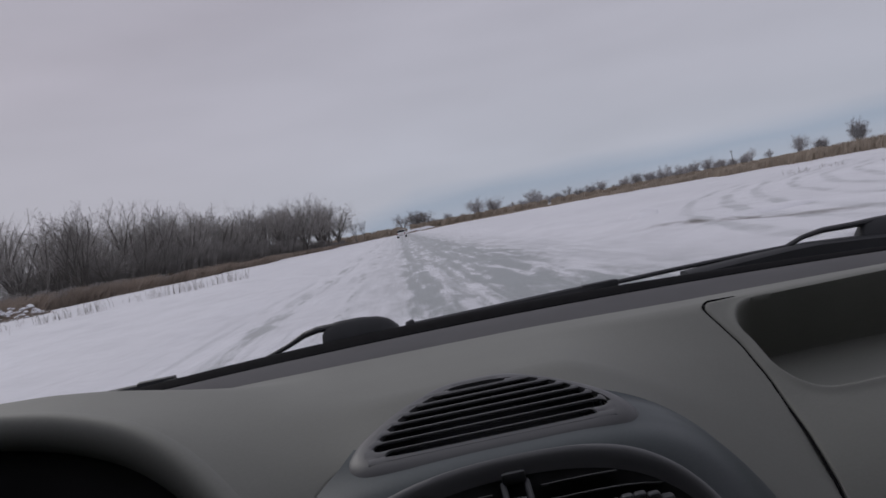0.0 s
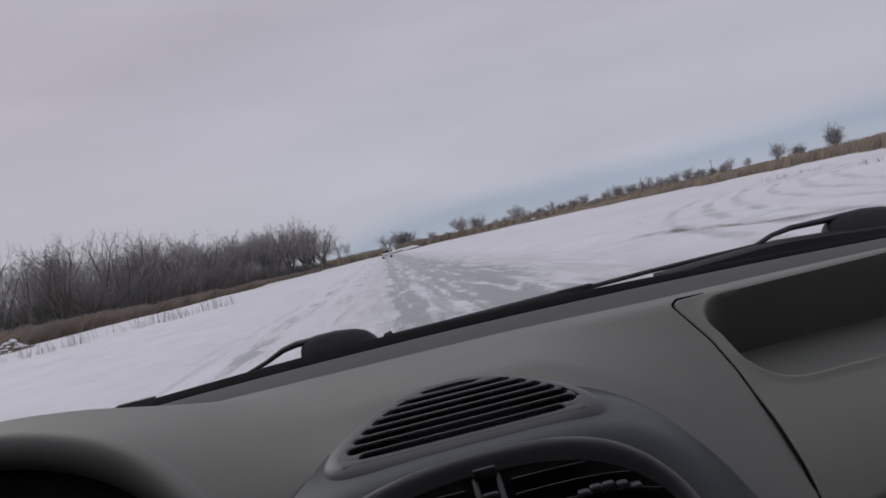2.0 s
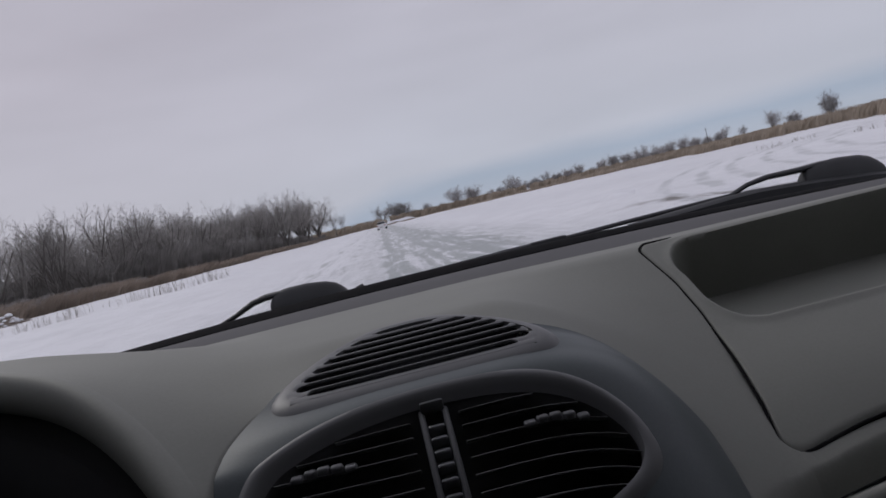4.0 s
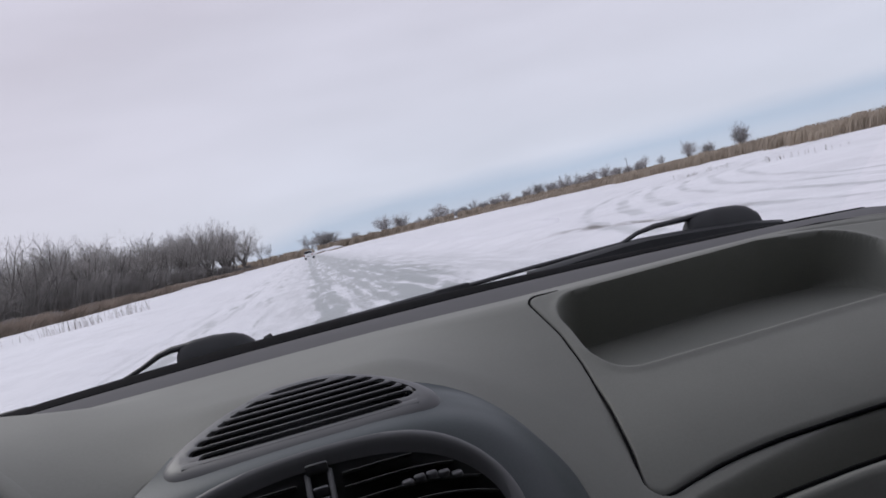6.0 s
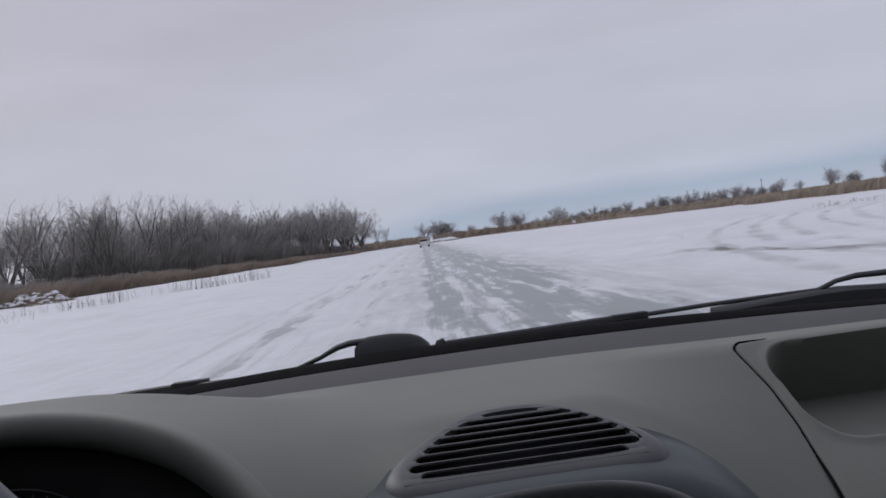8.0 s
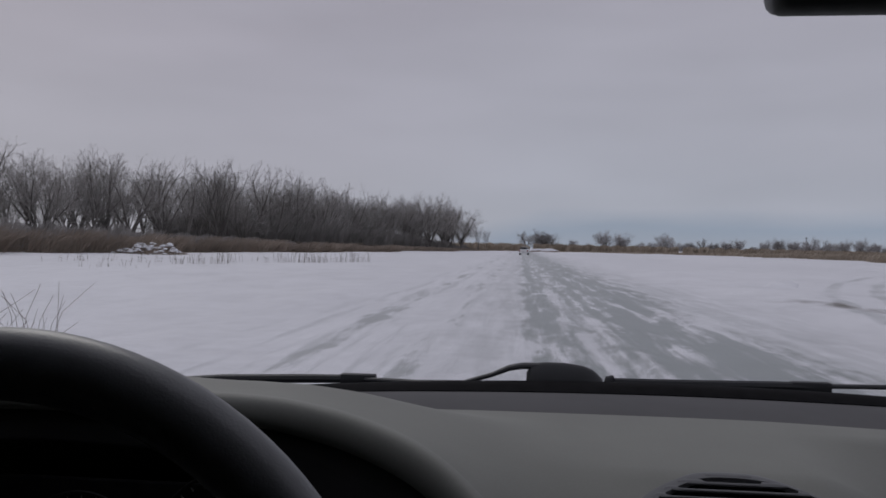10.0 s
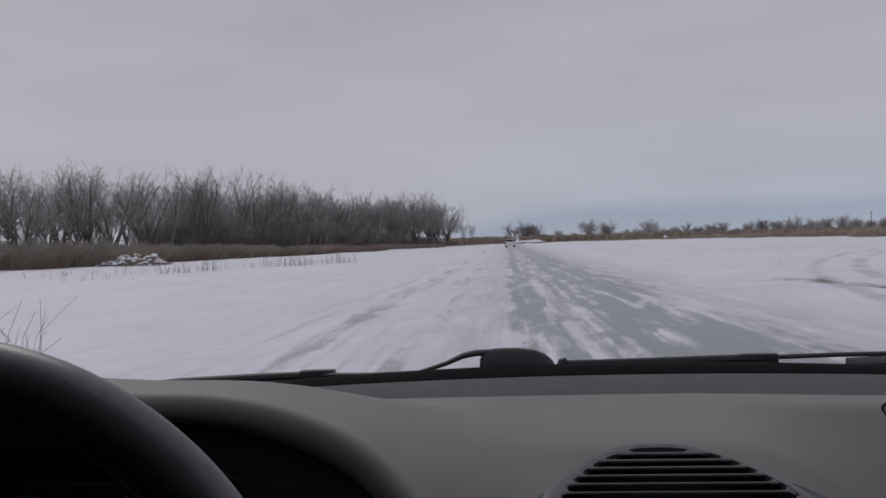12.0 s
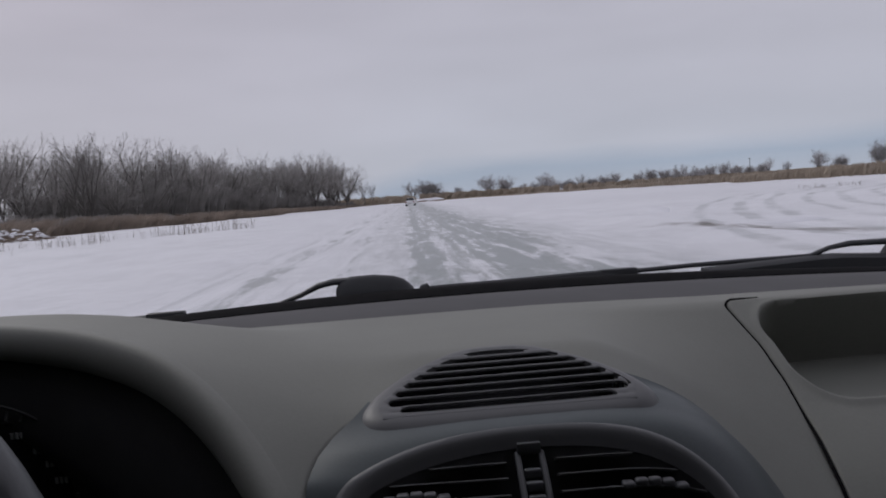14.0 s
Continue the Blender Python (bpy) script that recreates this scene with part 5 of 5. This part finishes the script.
def distant_car(x, y, turn):
    c = tagged(new("distant_car"), "small white hatchback far along the track", "car")
    b = bmesh.new()
    prof = ((-0.66, 0.30), (-0.82, 0.36), (-0.84, 0.62), (-0.80, 0.96), (-0.74, 1.02), (0.74, 1.02), (0.80, 0.96), (0.84, 0.62), (0.82, 0.36), (0.66, 0.30))
    rings = []
    for yy, sx, sz in ((-1.95, 0.80, 0.86), (-1.90, 0.97, 1.0), (-0.8, 1.0, 1.0), (0.9, 1.0, 0.98), (1.75, 0.96, 0.86), (1.95, 0.80, 0.72)):
        rings.append([b.verts.new((px * sx, yy, 0.30 + (pz - 0.30) * sz)) for px, pz in prof])
    for r0, r1 in zip(rings, rings[1:]):
        for i in range(len(prof)):
            b.faces.new((r0[i], r0[(i + 1) % len(prof)], r1[(i + 1) % len(prof)], r1[i]))
    b.faces.new(rings[0])
    b.faces.new(rings[-1][::-1])
    bmesh.ops.recalc_face_normals(b, faces=b.faces)
    part("body", b, M_CARPAINT, c, lift=0)
    g = bmesh.new()
    rings = []
    for z, hw, y0, y1 in ((0.90, 0.70, -1.74, 0.95), (1.20, 0.63, -1.66, 0.45), (1.40, 0.55, -1.50, 0.10)):
        rings.append([g.verts.new(q) for q in ((-hw, y0, z), (hw, y0, z), (hw, y1, z), (-hw, y1, z))])
    for r0, r1 in zip(rings, rings[1:]):
        for i in range(4):
            g.faces.new((r0[i], r0[(i + 1) % 4], r1[(i + 1) % 4], r1[i]))
    bmesh.ops.recalc_face_normals(g, faces=g.faces)
    part("glasshouse", g, M_CARGLASS, c, "dark windows", lift=0)
    r = bmesh.new()
    box(r, -0.57, 0.57, -1.52, 0.12, 1.395, 1.45, 0.02)
    part("roof", r, M_CARPAINT, c, lift=0)
    for sx in (-1, 1):
        l = bmesh.new()
        box(l, sx * 0.70 - 0.09, sx * 0.70 + 0.09, -1.99, -1.90, 0.62, 0.86, 0.02)
        part("tail_lamp", l, M_LAMP, c, "red tail lamp", lift=0)
        for yy in (-1.25, 1.25):
            t = bmesh.new()
            tube(t, [(sx * 0.64, yy, 0.29), (sx * 0.82, yy, 0.29)], [0.29, 0.29], 20)
            part("wheel", t, M_TYRE, c, lift=0)
    p = bmesh.new()
    box(p, -0.26, 0.26, -1.965, -1.935, 0.45, 0.55, 0.005)
    part("plate", p, M_CONCRETE, c, "pale plate", lift=0)
    c.matrix_basis = pose(x, y, float(ground_z(np.array(x), np.array(y))), 0, 0, turn)


distant_car(0.4, 140, -4)


def snow_pile(name, x, y, length, depth, height, turn, seed, label, under, cover=0.5):
    """A low uneven heap; snow lies on the higher part of it."""
    r = np.random.RandomState(seed)
    o = tagged(new(name), label, "pile")
    n1, n2 = 90, 24
    u, v = np.meshgrid(np.linspace(-1, 1, n1), np.linspace(-1, 1, n2))
    bump = sum(r.uniform(0.03, 0.08) * np.sin(u * r.uniform(3, 10) + v * r.uniform(2, 9) + r.uniform(0, 6)) for _ in range(9))
    prof = np.clip(1 - u ** 4, 0, 1) * np.clip(1 - v ** 2, 0, 1)
    z = height * prof ** 0.7 * (0.8 + 0.5 * bump) - 0.06
    part("heap", sheet(np.c_[(u * length / 2).ravel(), (v * depth / 2).ravel(), z.ravel()], n1, n2, None, 0.05), under, o, lift=0)
    lying = (z + 0.12 * height * np.sin(u * 11 + 2 * np.sin(v * 5)) * np.sin(v * 4 + u * 5) > (1 - cover) * height)
    cap = sheet(np.c_[(u * length / 2).ravel(), (v * depth / 2).ravel(), z.ravel() + 0.05], n1, n2, lying.ravel(), 0.05)
    part("snow_cap", cap, M_SNOWCAP, o, lift=0)
    o.matrix_basis = pose(x, y, 0, 0, 0, turn)
    return o




def brush_pile(x, y, length, depth, height, turn, seed):
    """Cut branches thrown on a heap, with separate clumps of snow lying on them."""
    r = random.Random(seed)
    o = tagged(new("brush_pile"), "heap of cut brush with clumps of snow before the trees", "pile")

    def top(u, v):
        return height * max(0.0, 1 - u ** 4) * max(0.0, 1 - v * v) * (0.8 + 0.25 * math.sin(5 * u + 1) * math.sin(7 * u + 3 * v))

    sticks, caps = bmesh.new(), bmesh.new()
    for _ in range(420):
        u, v = r.uniform(-1, 1), r.uniform(-1, 1)
        p = Vector((u * length / 2, v * depth / 2, top(u, v) * r.uniform(0.1, 1.0)))
        d = Vector((r.uniform(-1, 1), r.uniform(-0.6, 0.6), r.uniform(-0.25, 0.55))).normalized() * r.uniform(0.4, 1.1)
        q = r.uniform(0.012, 0.04)
        tube(sticks, [p - d * 0.6, p + Vector((0, 0, 0.05)), p + d * 0.6], [q, q * 0.8, q * 0.4], 4, up=(0.1, 0.3, 0.9))
    for _ in range(95):
        u, v = r.uniform(-0.95, 0.95), r.uniform(-0.9, 0.7)
        size = r.uniform(0.12, 0.36)
        c = Vector((u * length / 2, v * depth / 2, top(u, v) * r.uniform(0.75, 1.05)))
        ph = r.uniform(0, 6)
        for w in bmesh.ops.create_icosphere(caps, subdivisions=2, radius=1.0)["verts"]:
            k = 1 + 0.22 * math.sin(5 * w.co.x + ph) * math.sin(4 * w.co.y + 2 * ph)
            w.co = c + Vector((w.co.x * size * k, w.co.y * size * 0.8 * k, w.co.z * size * (0.5 if w.co.z > 0 else 0.2)))
    part("heap", sticks, M_BRUSH, o, lift=0)
    part("snow_cap", caps, M_SNOWCAP, o, "uneven clumps of snow", lift=0)
    o.matrix_basis = pose(x, y, float(ground_z(np.array(x), np.array(y))), 0, 0, turn)
    return o


brush_pile(*polar(-27, 86), 8.5, 3.0, 1.25, -20, 3)
snow_pile("snowy_bank", *polar(1.6, 262), 11.0, 3.0, 1.4, 0, 4, "low dark bank under a flat cap of snow", M_BRUSH, 0.8)
snow_pile("snow_ridge", 8.6, 17.5, 3.4, 1.1, 0.18, 25, 5, "broken ridge of ploughed snow beside the track", M_SNOWCAP, 3)
snow_pile("snow_ridge", 9.8, 30, 5.0, 1.2, 0.22, 70, 6, "broken ridge of ploughed snow beside the track", M_SNOWCAP, 3)
